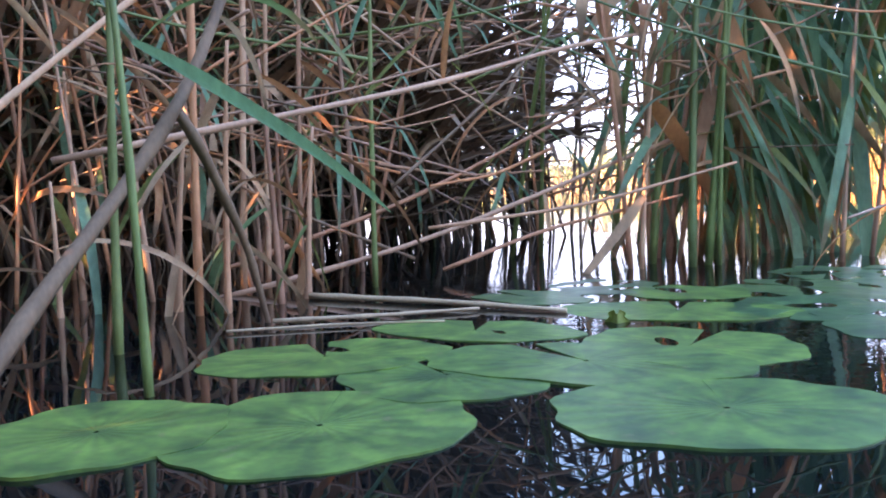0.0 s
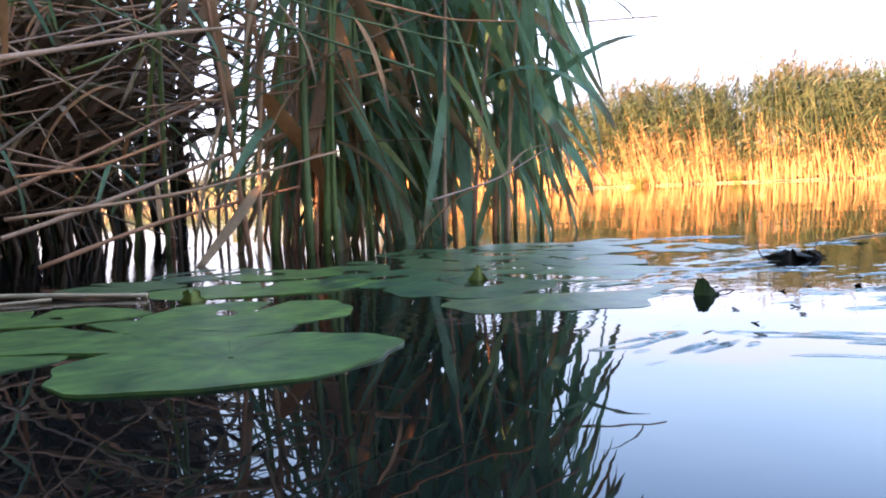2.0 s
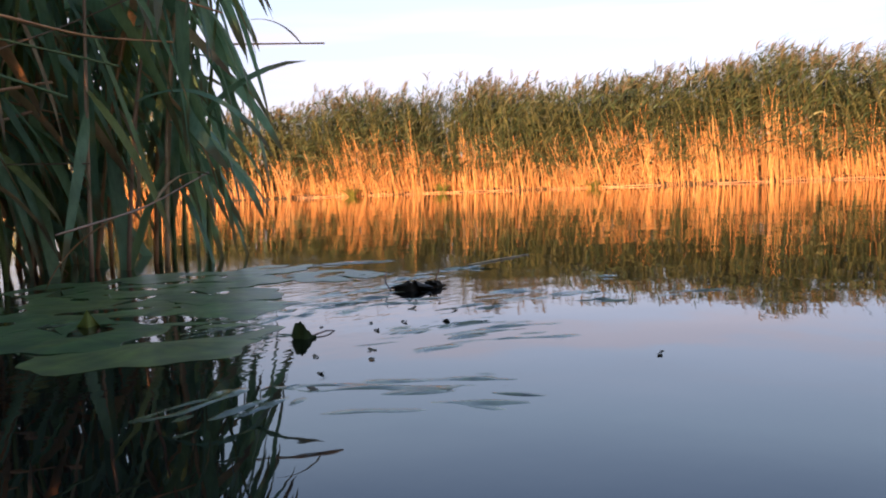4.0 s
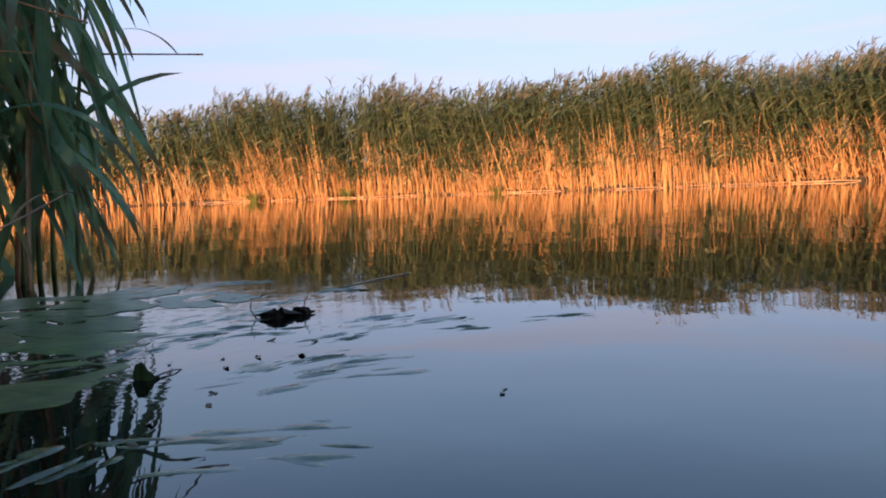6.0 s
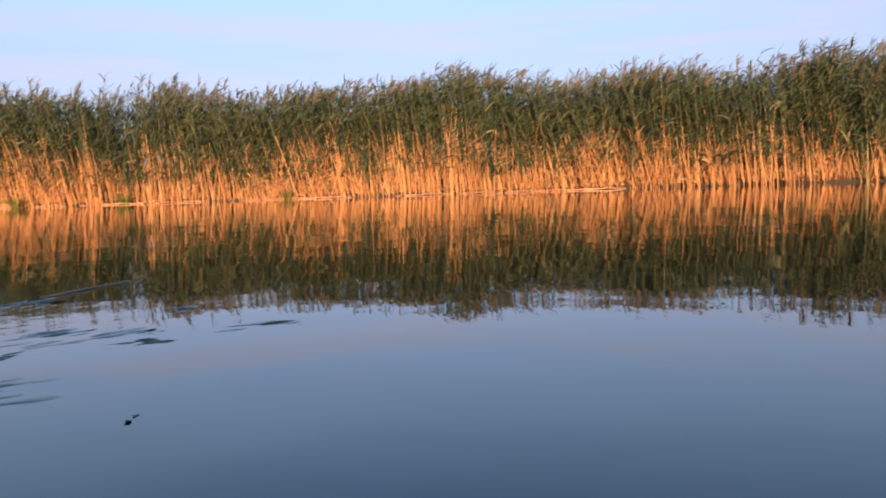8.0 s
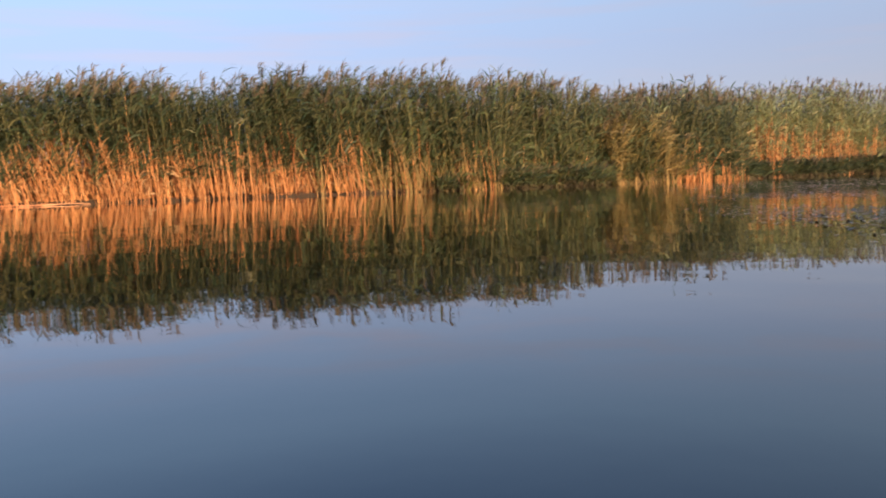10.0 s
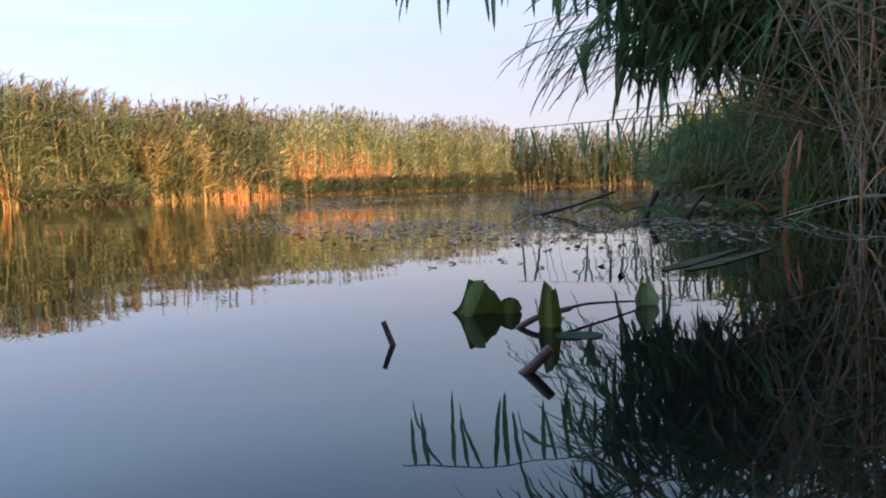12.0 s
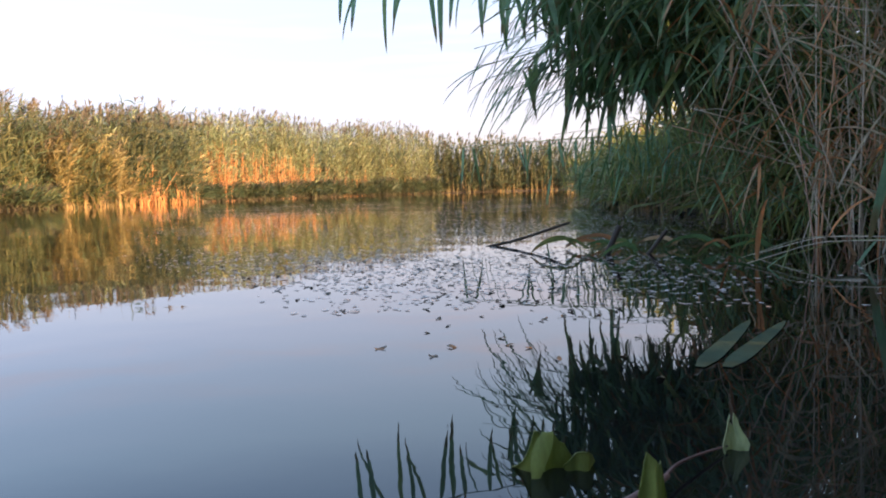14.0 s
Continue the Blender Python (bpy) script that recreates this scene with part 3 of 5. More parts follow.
reed_bed("reed_bed", SUNLIT, [(17.75, 4.1), (18.0, 3.3), (18.15, 2.3)], 130, [2.8, 2.78, 2.75], 45, leaves=14, green_from=[0.42, 0.4, 0.4], lean=0.2)
SHADY = "dense shady reeds along the near bank"
reed_bed("reed_bed", "low soft green reeds and sedge along the shaded bank", NEAR_BANK[0:6], 130, [2.2, 1.2, 0.6, 0.5, 0.65, 2.0], 15, deep=2.0, wide=0.8, leaves=14, green_from=0.04, leaf_mat=M_MOSS, stalk_mat=M_DULLSTALK, dead_mat=M_GREENBLADE)
reed_bed("reed_bed", SHADY, [(4.0, -6.2), (2.9, -4.8), (1.7, -3.4)], 110, [0.45, 0.55, 1.4], 25, deep=2.5, wide=0.9, leaves=13, green_from=0.06, leaf_mat=M_MOSS, stalk_mat=M_DULLSTALK)
reed_bed("reed_bed", SHADY, NEAR_BANK[5:8], 200, 2.6, 23, deep=3.0, wide=0.5, leaves=13, green_from=0.2, stalk_mat=M_DULLSTALK, leaf_mat=M_MOSS)
# two beds out of view, their density set to keep sun off the pads
reed_bed("reed_bed", SHADY, NEAR_BANK[7:10], 130, 2.9, 16, deep=3.0, wide=1.8, leaves=12, green_from=0.06)
reed_bed("reed_bed", "thin unseen reeds along the near bank, set to sift the sun", NEAR_BANK[9:12], 60, 2.7, 19, deep=3.0, wide=1.5, leaves=8, green_from=0.3)
reed_bed("reed_bed", SHADY, NEAR_BANK[11:15], 50, 2.9, 20, deep=3.0, wide=1.8)

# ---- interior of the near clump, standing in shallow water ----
# dead reeds whose dark brown includes the shade deep in the clump
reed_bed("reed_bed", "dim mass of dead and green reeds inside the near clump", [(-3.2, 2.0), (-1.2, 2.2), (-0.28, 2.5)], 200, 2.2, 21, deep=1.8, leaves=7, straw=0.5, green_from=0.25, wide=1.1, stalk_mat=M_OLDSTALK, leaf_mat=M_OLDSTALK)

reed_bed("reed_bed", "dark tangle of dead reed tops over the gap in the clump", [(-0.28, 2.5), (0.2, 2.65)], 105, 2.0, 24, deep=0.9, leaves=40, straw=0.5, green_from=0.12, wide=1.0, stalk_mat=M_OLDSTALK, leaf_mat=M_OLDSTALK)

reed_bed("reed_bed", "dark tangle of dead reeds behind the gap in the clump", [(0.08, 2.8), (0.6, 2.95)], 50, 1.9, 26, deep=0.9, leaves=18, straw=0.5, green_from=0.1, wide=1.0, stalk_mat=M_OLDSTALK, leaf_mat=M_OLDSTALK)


# ---- single reeds near the camera ----
def leaf_mesh(name, tilt, droop, material, twist=0.0, K=9, bow=0.0):
    """A blade one metre long and one metre wide at scale 1, with a folded midrib, a base collar and a pointed end."""
    s = np.linspace(0, 1, K + 1)
    th = tilt + droop * s**1.25
    x = np.r_[0, np.cumsum(np.sin((th[1:] + th[:-1]) / 2)) / K]
    z = np.r_[0, np.cumsum(np.cos((th[1:] + th[:-1]) / 2)) / K]
    w = np.minimum(1, 0.4 + 4 * s) * np.sqrt(np.maximum(1 - s**1.7, 0.0006)) / 2
    V, U = [], []
    for k in range(K + 1):
        nx, nz = -math.cos(th[k]), math.sin(th[k])
        tw = twist * s[k]
        for e in (-1, 0, 1):
            fold = (0.012 if e else 0.0) * w[k] * 2 + 0.020 * e * math.sin(tw) * w[k] * 2
            V.append((x[k] + nx * fold, e * w[k] * math.cos(tw * 0.6) + bow * s[k] ** 2, z[k] + nz * fold))
            U.append(((e + 1) / 2, s[k]))
    F = []
    for k in range(K):
        for j in (0, 1):
            a = 3 * k + j
            F.append((a, a + 1, a + 4, a + 3))
    return mesh_of(name, V, F, material, U)


def leaf_set(name, material):
    sets = {}
    sets["arch"] = [leaf_mesh(name, t, d, material, tw, bow=b) for t, d, tw, b in ((0.5, 1.5, 0.6, 0.6), (0.7, 1.9, -0.9, -0.5), (0.4, 1.1, 1.2, 1.0), (0.8, 1.2, -0.4, -1.2))]
    sets["hang"] = [leaf_mesh(name, t, d, material, tw, bow=b) for t, d, tw, b in ((1.7, 1.15, 0.5, 0.8), (2.2, 0.6, -0.6, -0.8), (1.3, 1.6, 0.4, 1.0), (2.5, 0.35, 0.7, -0.3), (2.0, 0.85, -0.5, 0.2), (2.3, 0.55, 0.6, -1.0), (2.65, 0.3, -0.4, 0.5))]
    sets["drop"] = [leaf_mesh(name, t, d, material, tw, bow=b) for t, d, tw, b in ((2.5, 0.3, 0.5, 0.8), (2.7, 0.25, -0.5, -0.8), (2.25, 0.5, 0.4, 0.5), (2.6, 0.2, 0.6, -0.4), (2.05, 0.75, -0.4, 0.2))]
    sets["sheaf"] = [leaf_mesh(name, t, d, material, tw, bow=b) for t, d, tw, b in ((2.75, 0.3, 0.5, 0.5), (2.9, 0.2, -0.5, -0.6), (2.6, 0.45, 0.4, 0.3), (2.85, 0.15, 0.6, -0.3), (2.35, 0.7, -0.4, 0.2), (3.0, 0.1, 0.3, 0.5))]
    sets["spray"] = [leaf_mesh(name, t, d, material, tw, bow=b) for t, d, tw, b in ((2.2, 0.3, 0.5, 0.3), (2.45, 0.25, -0.5, -0.3), (2.05, 0.5, 0.4, 0.4), (2.6, 0.2, 0.6, -0.4), (2.3, 0.4, -0.4, 0.1), (1.8, 0.5, 0.5, -0.2))]
    sets["plumb"] = [leaf_mesh(name, t, d, material, tw, bow=b) for t, d, tw, b in ((2.8, 0.2, 0.5, 0.6), (2.95, 0.12, -0.5, -0.6), (2.65, 0.3, 0.4, 0.3))]
    sets["stiff"] = [leaf_mesh(name, t, d, material, tw, bow=b) for t, d, tw, b in ((0.3, 0.4, 0.8, 0.4), (0.6, 0.5, -0.8, -0.6), (0.9, 0.3, 0.5, 0.2))]
    return sets


LEAVES = {"green": leaf_set("leaf", M_LEAF), "yellow": leaf_set("leaf", M_LEAFY), "dry": leaf_set("leaf", M_DRYLEAF), "dark": leaf_set("leaf", M_BROAD), "pale": leaf_set("leaf", M_PALELEAF)}
LABELS = {
    "green": "green reed with long blade leaves standing in the water",
    "hang": "bent green reed with long leaves hanging to the water",
    "dry": "dry pinkish brown reed stalk standing in the water",
    "fan": "reed bent over the pond with narrow drooping leaves",
    "brown": "withered brown reed in the dense bank clump",
}


def put_leaf(reed, shape, tone, at, az, length, width, flat=0.0):
    m = Matrix.Translation(at) @ Matrix.Rotation(az, 4, "Z") @ Matrix.Rotation(flat, 4, "X") @ Matrix.Diagonal((length, width, length, 1))
    part("leaf", random.choice(LEAVES[tone][shape]), reed, "", m)


def near_reed(x, y, az, lean, bend, height, radius, kind, count, length, width, shape, tones, prefer=None, spread=0.8, start=0.2, group="reeds of the near clump", z=-0.02, stalk=None, power=1.6):
    reed = tagged(new("reed"), LABELS[kind], "reed", group)
    reed.location = (x, y, z)
    V, F, mid, th = tubes(np.zeros((1, 3)), np.array([az]), np.array([lean]), np.array([bend]), np.array([height]), np.array([radius]), 14, 6, power, 0.4)
    V = V.reshape(15, 6, 3)
    V = (mid[0][:, None] + (V - mid[0][:, None]) * np.where(np.arange(15) % 3 == 1, 1.2, 1.0)[:, None, None]).reshape(-1, 3)
    faces = F.tolist() + [[5, 4, 3, 2, 1, 0], [84, 85, 86, 87, 88, 89]]
    part("stalk", mesh_of("stalk", V, faces, stalk or (M_DRYSTALK if kind in ("dry", "brown") else M_GREENSTALK)), reed)
    turn = random.uniform(0, 6.28)
    for i in range(count):
        s = start + (0.97 - start) * (i + random.uniform(0.1, 0.9)) / count
        k = min(int(s * 14), 13)
        at = Vector(mid[0][k]) + (s * 14 - k) * (Vector(mid[0][k + 1]) - Vector(mid[0][k]))
        a = random.gauss(prefer, spread) if prefer is not None else turn + i * 2.6 + random.gauss(0, 0.4)
        put_leaf(reed, shape if random.random() < 0.85 else random.choice(("arch", "hang")), random.choice(tones), at, a, length * random.uniform(0.65, 1.25), width * random.uniform(0.7, 1.25), random.gauss(0, 0.35))
    return reed


def lying_reed(points, radius, material, label, group="fallen reed stalks", leaves=0, tone="dry", length=0.2, width=0.012):
    """A fallen or leaning stalk through some places, held by the reeds round it or lying on the water."""
    V, F, mid = pipe(points, radius)
    reed = tagged(new("fallen_reed"), label, "reed stalk", group)
    part("stalk", mesh_of("stalk", V, F, material), reed)
    for i in range(leaves):
        k = random.randrange(3, 14)
        put_leaf(reed, random.choice(("hang", "arch")), tone, Vector(mid[k]), random.uniform(0, 6.28), length * random.uniform(0.6, 1.3), width)
    return reed


random.seed(5)
# upright dry stalks
for x, y in ((-0.53, 1.47), (-0.39, 1.28), (-0.40, 1.61), (-0.28, 1.39), (-0.19, 1.91), (-0.35, 1.30), (-0.44, 1.33), (-0.245, 1.45), (-0.62, 1.30), (-0.68, 1.52), (-0.31, 1.55)):
    near_reed(x, y, random.uniform(0, 6.28), random.uniform(0.0, 0.12), random.uniform(0, 0.15), random.choice((0.24, 0.33, 0.45, 1.2, 1.6)), random.uniform(0.005, 0.0075), "dry", 3, 0.28, 0.016, "hang", ["dry", "dry", "yellow"], start=0.12)
for i in range(40):
    x, y = random.uniform(-1.15, -0.16), random.uniform(1.45, 2.5)
    near_reed(x, y, random.uniform(0, 6.28), random.uniform(0.02, 0.3), random.uniform(0, 0.3), random.uniform(0.9, 1.9), random.uniform(0.0035, 0.0065), "dry", 7, 0.3, 0.019, "hang", ["dry", "dry", "dry", "green"], start=0.12)
# sparse middle with a view of open water behind
for i in range(14):
    x, y = random.uniform(0.12, 0.75), random.uniform(1.75, 2.7)
    near_reed(x, y, random.uniform(0, 6.28), random.uniform(0.02, 0.25), random.uniform(0, 0.3), random.uniform(1.0, 1.8), random.uniform(0.005, 0.008), "dry" if i % 2 else "green", 5, 0.34, 0.02, "hang", ["dry", "green", "yellow"], start=0.14)
for x, y, h in ((0.555, 1.80, 1.5), (0.49, 1.90, 1.6), (0.60, 1.83, 1.4), (0.66, 1.95, 1.6), (0.43, 2.05, 1.5)):
    near_reed(x, y, random.uniform(-0.5, 0.5), random.uniform(0.0, 0.1), random.uniform(0.1, 0.3), h, 0.0095, "green", 9, 0.36, 0.026, "hang", ["green", "green", "dry"], start=0.1)
# broad orange-brown leaves hanging by the green shoots
for i in range(5):
    x, y = random.uniform(0.36, 0.86), random.uniform(1.72, 2.0)
    near_reed(x, y, random.uniform(0, 6.28), random.uniform(0.0, 0.12), random.uniform(0.05, 0.3), random.uniform(0.7, 1.3), 0.006, "dry", 6, 0.30, 0.034, "sheaf", ["dry"], None, 0.8, 0.18)
# the leafy end, bent over the water
for i in range(34):
    u = random.random()
    x, y = 0.5 + 0.66 * u, 2.04 + random.uniform(-0.2, 0.5) - 0.05 * u
    near_reed(x, y, random.gauss(-0.1, 0.4), random.uniform(0.04, 0.16), random.uniform(0.1, 0.55), random.uniform(0.9, 1.5), random.uniform(0.005, 0.007), "hang", 15, 0.44, 0.034, "sheaf", ["green"] * 9 + ["dry", "yellow"], -0.2, 1.2, 0.24, stalk=M_DRYSTALK)
for x, y in ((1.30, 2.06), (1.31, 2.25), (1.22, 2.12), (1.15, 2.05)):
    near_reed(x, y, -0.2, 0.03, 0.25, 1.0, 0.007, "hang", 12, 0.42, 0.034, "sheaf", ["green"], -0.2, 1.1, 0.25)
# close to the lens
lying_reed([(-0.44, 0.70, -0.02), (-0.423, 0.741, 0.044), (-0.375, 0.849, 0.145), (-0.295, 0.961, 0.301), (-0.258, 1.022, 0.444), (-0.2, 1.1, 0.7)], 0.0095, M_BROWNSTALK, "thick brown reed stalk leaning out of the water", leaves=2)
lying_reed([(-0.75, 0.80, 0.03), (-0.541, 1.012, 0.31), (-0.454, 1.121, 0.429), (-0.3, 1.3, 0.62)], 0.006, M_DRYSTALK, "pale dry reed stalk leaning in the clump")
lying_reed([(-0.32, 0.99, 0.30), (-0.305, 1.009, 0.272), (-0.275, 1.147, 0.114), (-0.26, 1.2, -0.02)], 0.0075, M_BROWNSTALK, "broken brown reed stalk leaning in the clump")
green = near_reed(-0.285, 0.765, 2.6, 0.03, 0.2, 0.85, 0.0048, "green", 0, 0.3, 0.02, "arch", ["green"])
put_leaf(green, "arch", "yellow", (0.0, 0.03, 0.36), 0.6, 0.22, 0.016)
put_leaf(green, "arch", "green", (-0.02, 0.06, 0.44), 2.4, 0.35, 0.02)
second = near_reed(-0.135, 1.59, 1.2, 0.01, 0.12, 0.95, 0.006, "green", 0, 0.3, 0.02, "arch", ["green"])
put_leaf(second, "stiff", "yellow", (-0.02, 0.0, 0.37), -0.1, 0.2, 0.026)
put_leaf(second, "stiff", "yellow", (-0.03, 0.0, 0.44), 2.7, 0.2, 0.022)
put_leaf(second, "arch", "green", (-0.03, 0.0, 0.50), -0.5, 0.35, 0.022)
third = near_reed(-0.40, 0.98, 1.2, 0.03, 0.1, 0.9, 0.006, "green", 0, 0.3, 0.02, "arch", ["green"])
put_leaf(third, "stiff", "green", (0.03, -0.08, 0.42), 0.5, 0.46, 0.030)
LONG = leaf_mesh("leaf", 2.02, 0.25, M_BROAD, 0.3, bow=0.0)
part("leaf", LONG, third, "broad green leaf pointing down across the stalks", Matrix.Translation((0.08, -0.115, 0.373)) @ Matrix.Rotation(0.62, 4, "Z") @ Matrix.Rotation(0.95, 4, Vector((0.88, 0, -0.48))) @ Matrix.Diagonal((0.38, 0.026, 0.38, 1)))
# stalks lying across the clump
DRYLBL = "dry straw-coloured reed stalk fallen across the clump"
for pts, r in (
    ([(-0.45, 1.5, -0.01), (-0.056, 1.65, 0.075), (0.532, 1.865, 0.29), (0.836, 1.968, 0.392)], 0.006),
    ([(-0.5, 1.75, 0.02), (-0.077, 1.881, 0.161), (0.277, 1.97, 0.338), (0.542, 2.09, 0.464)], 0.006),
    ([(-0.5, 1.05, 0.24), (0.003, 1.325, 0.358), (0.268, 1.66, 0.473), (0.61, 1.853, 0.541)], 0.0055),
    ([(0.0, 1.7, 0.02), (0.216, 1.759, 0.094), (0.548, 1.848, 0.16)], 0.005),
    ([(0.62, 2.45, 0.21), (0.788, 2.419, 0.252), (1.154, 2.312, 0.275)], 0.004),
    ([(0.7, 2.4, 0.55), (1.134, 2.241, 0.613), (1.485, 2.068, 0.619), (1.70, 2.02, 0.632)], 0.004),
):
    lying_reed(pts, r, M_DRYSTALK, DRYLBL, leaves=2)
for i in range(120):
    a, l = random.gauss(0.15, 0.55) + (math.pi if random.random() < 0.3 else 0), random.uniform(0.35, 0.9)
    c = Vector((random.uniform(-1.0, 1.0), random.uniform(1.5, 2.6), random.uniform(0.12, 0.95) if i % 3 else random.uniform(0.35, 0.85)))
    d = Vector((math.cos(a), math.sin(a) * 0.6, random.gauss(0.15, 0.35))) * l / 2
    if c.z - abs(d.z) < 0.02:
        c.z = abs(d.z) + 0.03
    lying_reed([c - d, c + Vector((0, 0, -0.02)), c + d], random.uniform(0.002, 0.0045), (M_DRYSTALK, M_BROWNSTALK, M_DRYSTALK, M_DRYSTALK, M_GREENSTALK)[i % 5], DRYLBL, leaves=random.choice((0, 1, 2)), tone=random.choice(("dry", "dry", "green", "yellow")), length=0.22)
for pts, r in (([(-0.24, 1.443, 0.006), (0.0, 1.31, 0.007), (0.181, 1.197, 0.004)], 0.006), ([(-0.25, 1.17, 0.005), (-0.1, 1.19, 0.006), (0.053, 1.239, 0.005)], 0.004), ([(-0.30, 1.1, 0.004), (-0.15, 1.13, 0.005), (0.0, 1.14, 0.003)], 0.002)):
    lying_reed(pts, r, M_BLEACHED, "bleached reed stalk floating flat on the water", "floating reed stalks")


# ---- floating leaves ----
def pad_mesh(rx, ry, seed, material, wave=0.003, rim=0.003, notch=0.35, thick=0.0025, rings=7, segs=56, ragged=0.02, wrinkle=0.0, cleft=0.0):
    """A lily leaf: an oval, deeply notched at the stalk, with a thickness, a wavy top and a slightly raised rim."""
    g = np.random.default_rng(seed)
    ph = g.uniform(0, 6.28, 8)
    a = np.linspace(notch / 2, 2 * math.pi - notch / 2, segs)
    turned = a + cleft
    edge = 1 + 0.03 * np.sin(2 * a + ph[0]) + ragged * np.sin(5 * a + ph[1]) + ragged * 0.6 * np.sin(11 * a + ph[2])
    edge = edge * (1 - 0.10 * np.exp(-((np.minimum(a, 2 * math.pi - a) - notch / 2) ** 2) / 0.06))
    r = np.r_[0.02, np.linspace(0.16, 1, rings)]
    A, Rr = np.meshgrid(turned, r)
    E = edge[None] * Rr
    X, Y = rx * (E * np.cos(A)) - 0.0, ry * E * np.sin(A)
    Z = wave * (np.sin(X / rx * 3 + ph[3]) * np.sin(Y / ry * 2.4 + ph[4]) + 0.6 * np.sin(X / rx * 7 + ph[5] + Y / ry * 4)) + rim * Rr**6 * (0.6 + 0.7 * np.sin(3 * A + ph[6]))
    Z = Z + wrinkle * 0.55 * np.sin(17 * Y / ry + 3.5 * np.sin(1.7 * X / rx + ph[7]) + ph[2]) * (0.6 + 0.4 * np.sin(4 * X / rx + ph[1]))
    if wrinkle:
        Z = Z * (1 - 0.8 * Rr**3)
        for f in (5, 9, 14, 21):
            c, d, e = g.uniform(0, 6.28), g.normal(0, 0.5), g.uniform(0, 6.28)
            Z = Z + (1 - 0.8 * Rr**3) * wrinkle * 2.2 / f * np.sin(f * (X * math.sin(d) / rx + Y * math.cos(d) / ry) + c + 1.5 * np.sin(3 * X / rx + e))
    top = np.stack([X, Y, Z], -1).reshape(-1, 3)
    bot = top - np.array([0, 0, thick])
    n = len(top)
    q = [(i * segs + j, (i + 1) * segs + j, (i + 1) * segs + j + 1, i * segs + j + 1) for i in range(len(r) - 1) for j in range(segs - 1)]
    under = [tuple(n + v for v in f[::-1]) for f in q]
    last = (len(r) - 1) * segs
    ring = [last + j for j in range(segs)]
    loop = ring + [i * segs + segs - 1 for i in range(len(r) - 2, -1, -1)] + [i * segs for i in range(0, len(r) - 1)]
    c = len(loop)
    wall = [(2 * n + k, 2 * n + c + k, 2 * n + c + (k + 1) % c, 2 * n + (k + 1) % c) for k in range(c)]
    uv = np.stack([A / 6.283, Rr * 0.3], -1).reshape(-1, 2)
    return mesh_of("lily_pad", np.r_[top, bot, top[loop], bot[loop]], q + under + wall, material, np.r_[uv, uv, uv[loop], uv[loop]])


def pad(x, y, rx, ry, rot, z, seed, material, label, group, name="lily_pad", tilt=0.0, **more):
    ob = tagged(new(name, pad_mesh(rx, ry, seed, material, **more)), label, "lily pad", group)
    ob.matrix_basis = Matrix.Translation((x, y, z)) @ Matrix.Rotation(rot, 4, "Z") @ Matrix.Rotation(tilt, 4, "Y")
    return ob


random.seed(8)
BIG = "broad matte green lily pad floating on dark water"
for i, (x, y, rx, ry, rot, z) in enumerate((
    (0.232, 0.662, 0.152, 0.106, 0.02, 0.0032), (0.150, 0.862, 0.168, 0.108, -0.28, 0.0026), (0.285, 0.935, 0.130, 0.115, -0.5, 0.0018),
    (-0.140, 0.928, 0.146, 0.098, 0.17, 0.0018), (-0.105, 0.650, 0.135, 0.112, 0.62, 0.0024), (-0.285, 0.645, 0.105, 0.10, 0.3, 0.0034),
    (0.000, 0.82, 0.112, 0.11, 1.0, 0.0018), (0.04, 1.075, 0.142, 0.08, -0.42, 0.0018), (0.345, 1.19, 0.170, 0.098, -0.28, 0.002), (0.415, 1.385, 0.112, 0.09, -0.3, 0.0016),
)):
    pad(x, y, rx, ry, rot, z - 0.0010, 30 + i, M_PAD, BIG, "lily pads before the reeds", cleft=1.5 - rot + 0.5 * math.sin(i * 2.3), notch=0.004 if i in (0, 4, 5) else 0.2, wave=0.0006, rim=0.0006, thick=0.003, ragged=0.035, rings=10)
OLD = "dull green lily pad lying flat among the others"
for i, (x, y, r) in enumerate(((0.655, 0.86, 0.13), (0.60, 1.03, 0.12), (0.53, 1.19, 0.10), (0.80, 1.06, 0.12), (0.72, 1.24, 0.11), (0.92, 1.22, 0.11), (0.62, 1.42, 0.10), (0.86, 1.43, 0.11), (1.04, 1.40, 0.1), (0.77, 1.62, 0.1), (1.0, 1.62, 0.1), (1.2, 1.55, 0.1), (0.30, 1.5, 0.09), (1.22, 1.30, 0.09), (0.15, 1.38, 0.08))):
    pad(x, y, r * random.uniform(1.1, 1.4), r * random.uniform(0.9, 1.15), random.uniform(0, 6.28), 0.0004 * (i % 3) + 0.0004, 60 + i, M_PADOLD, OLD, "old lily pads by the reeds", wave=0.0012, rim=0.0002, ragged=0.09, thick=0.003, wrinkle=0.0004, rings=12)
DEAD = "rotting wrinkled lily leaf half sunk in the water"
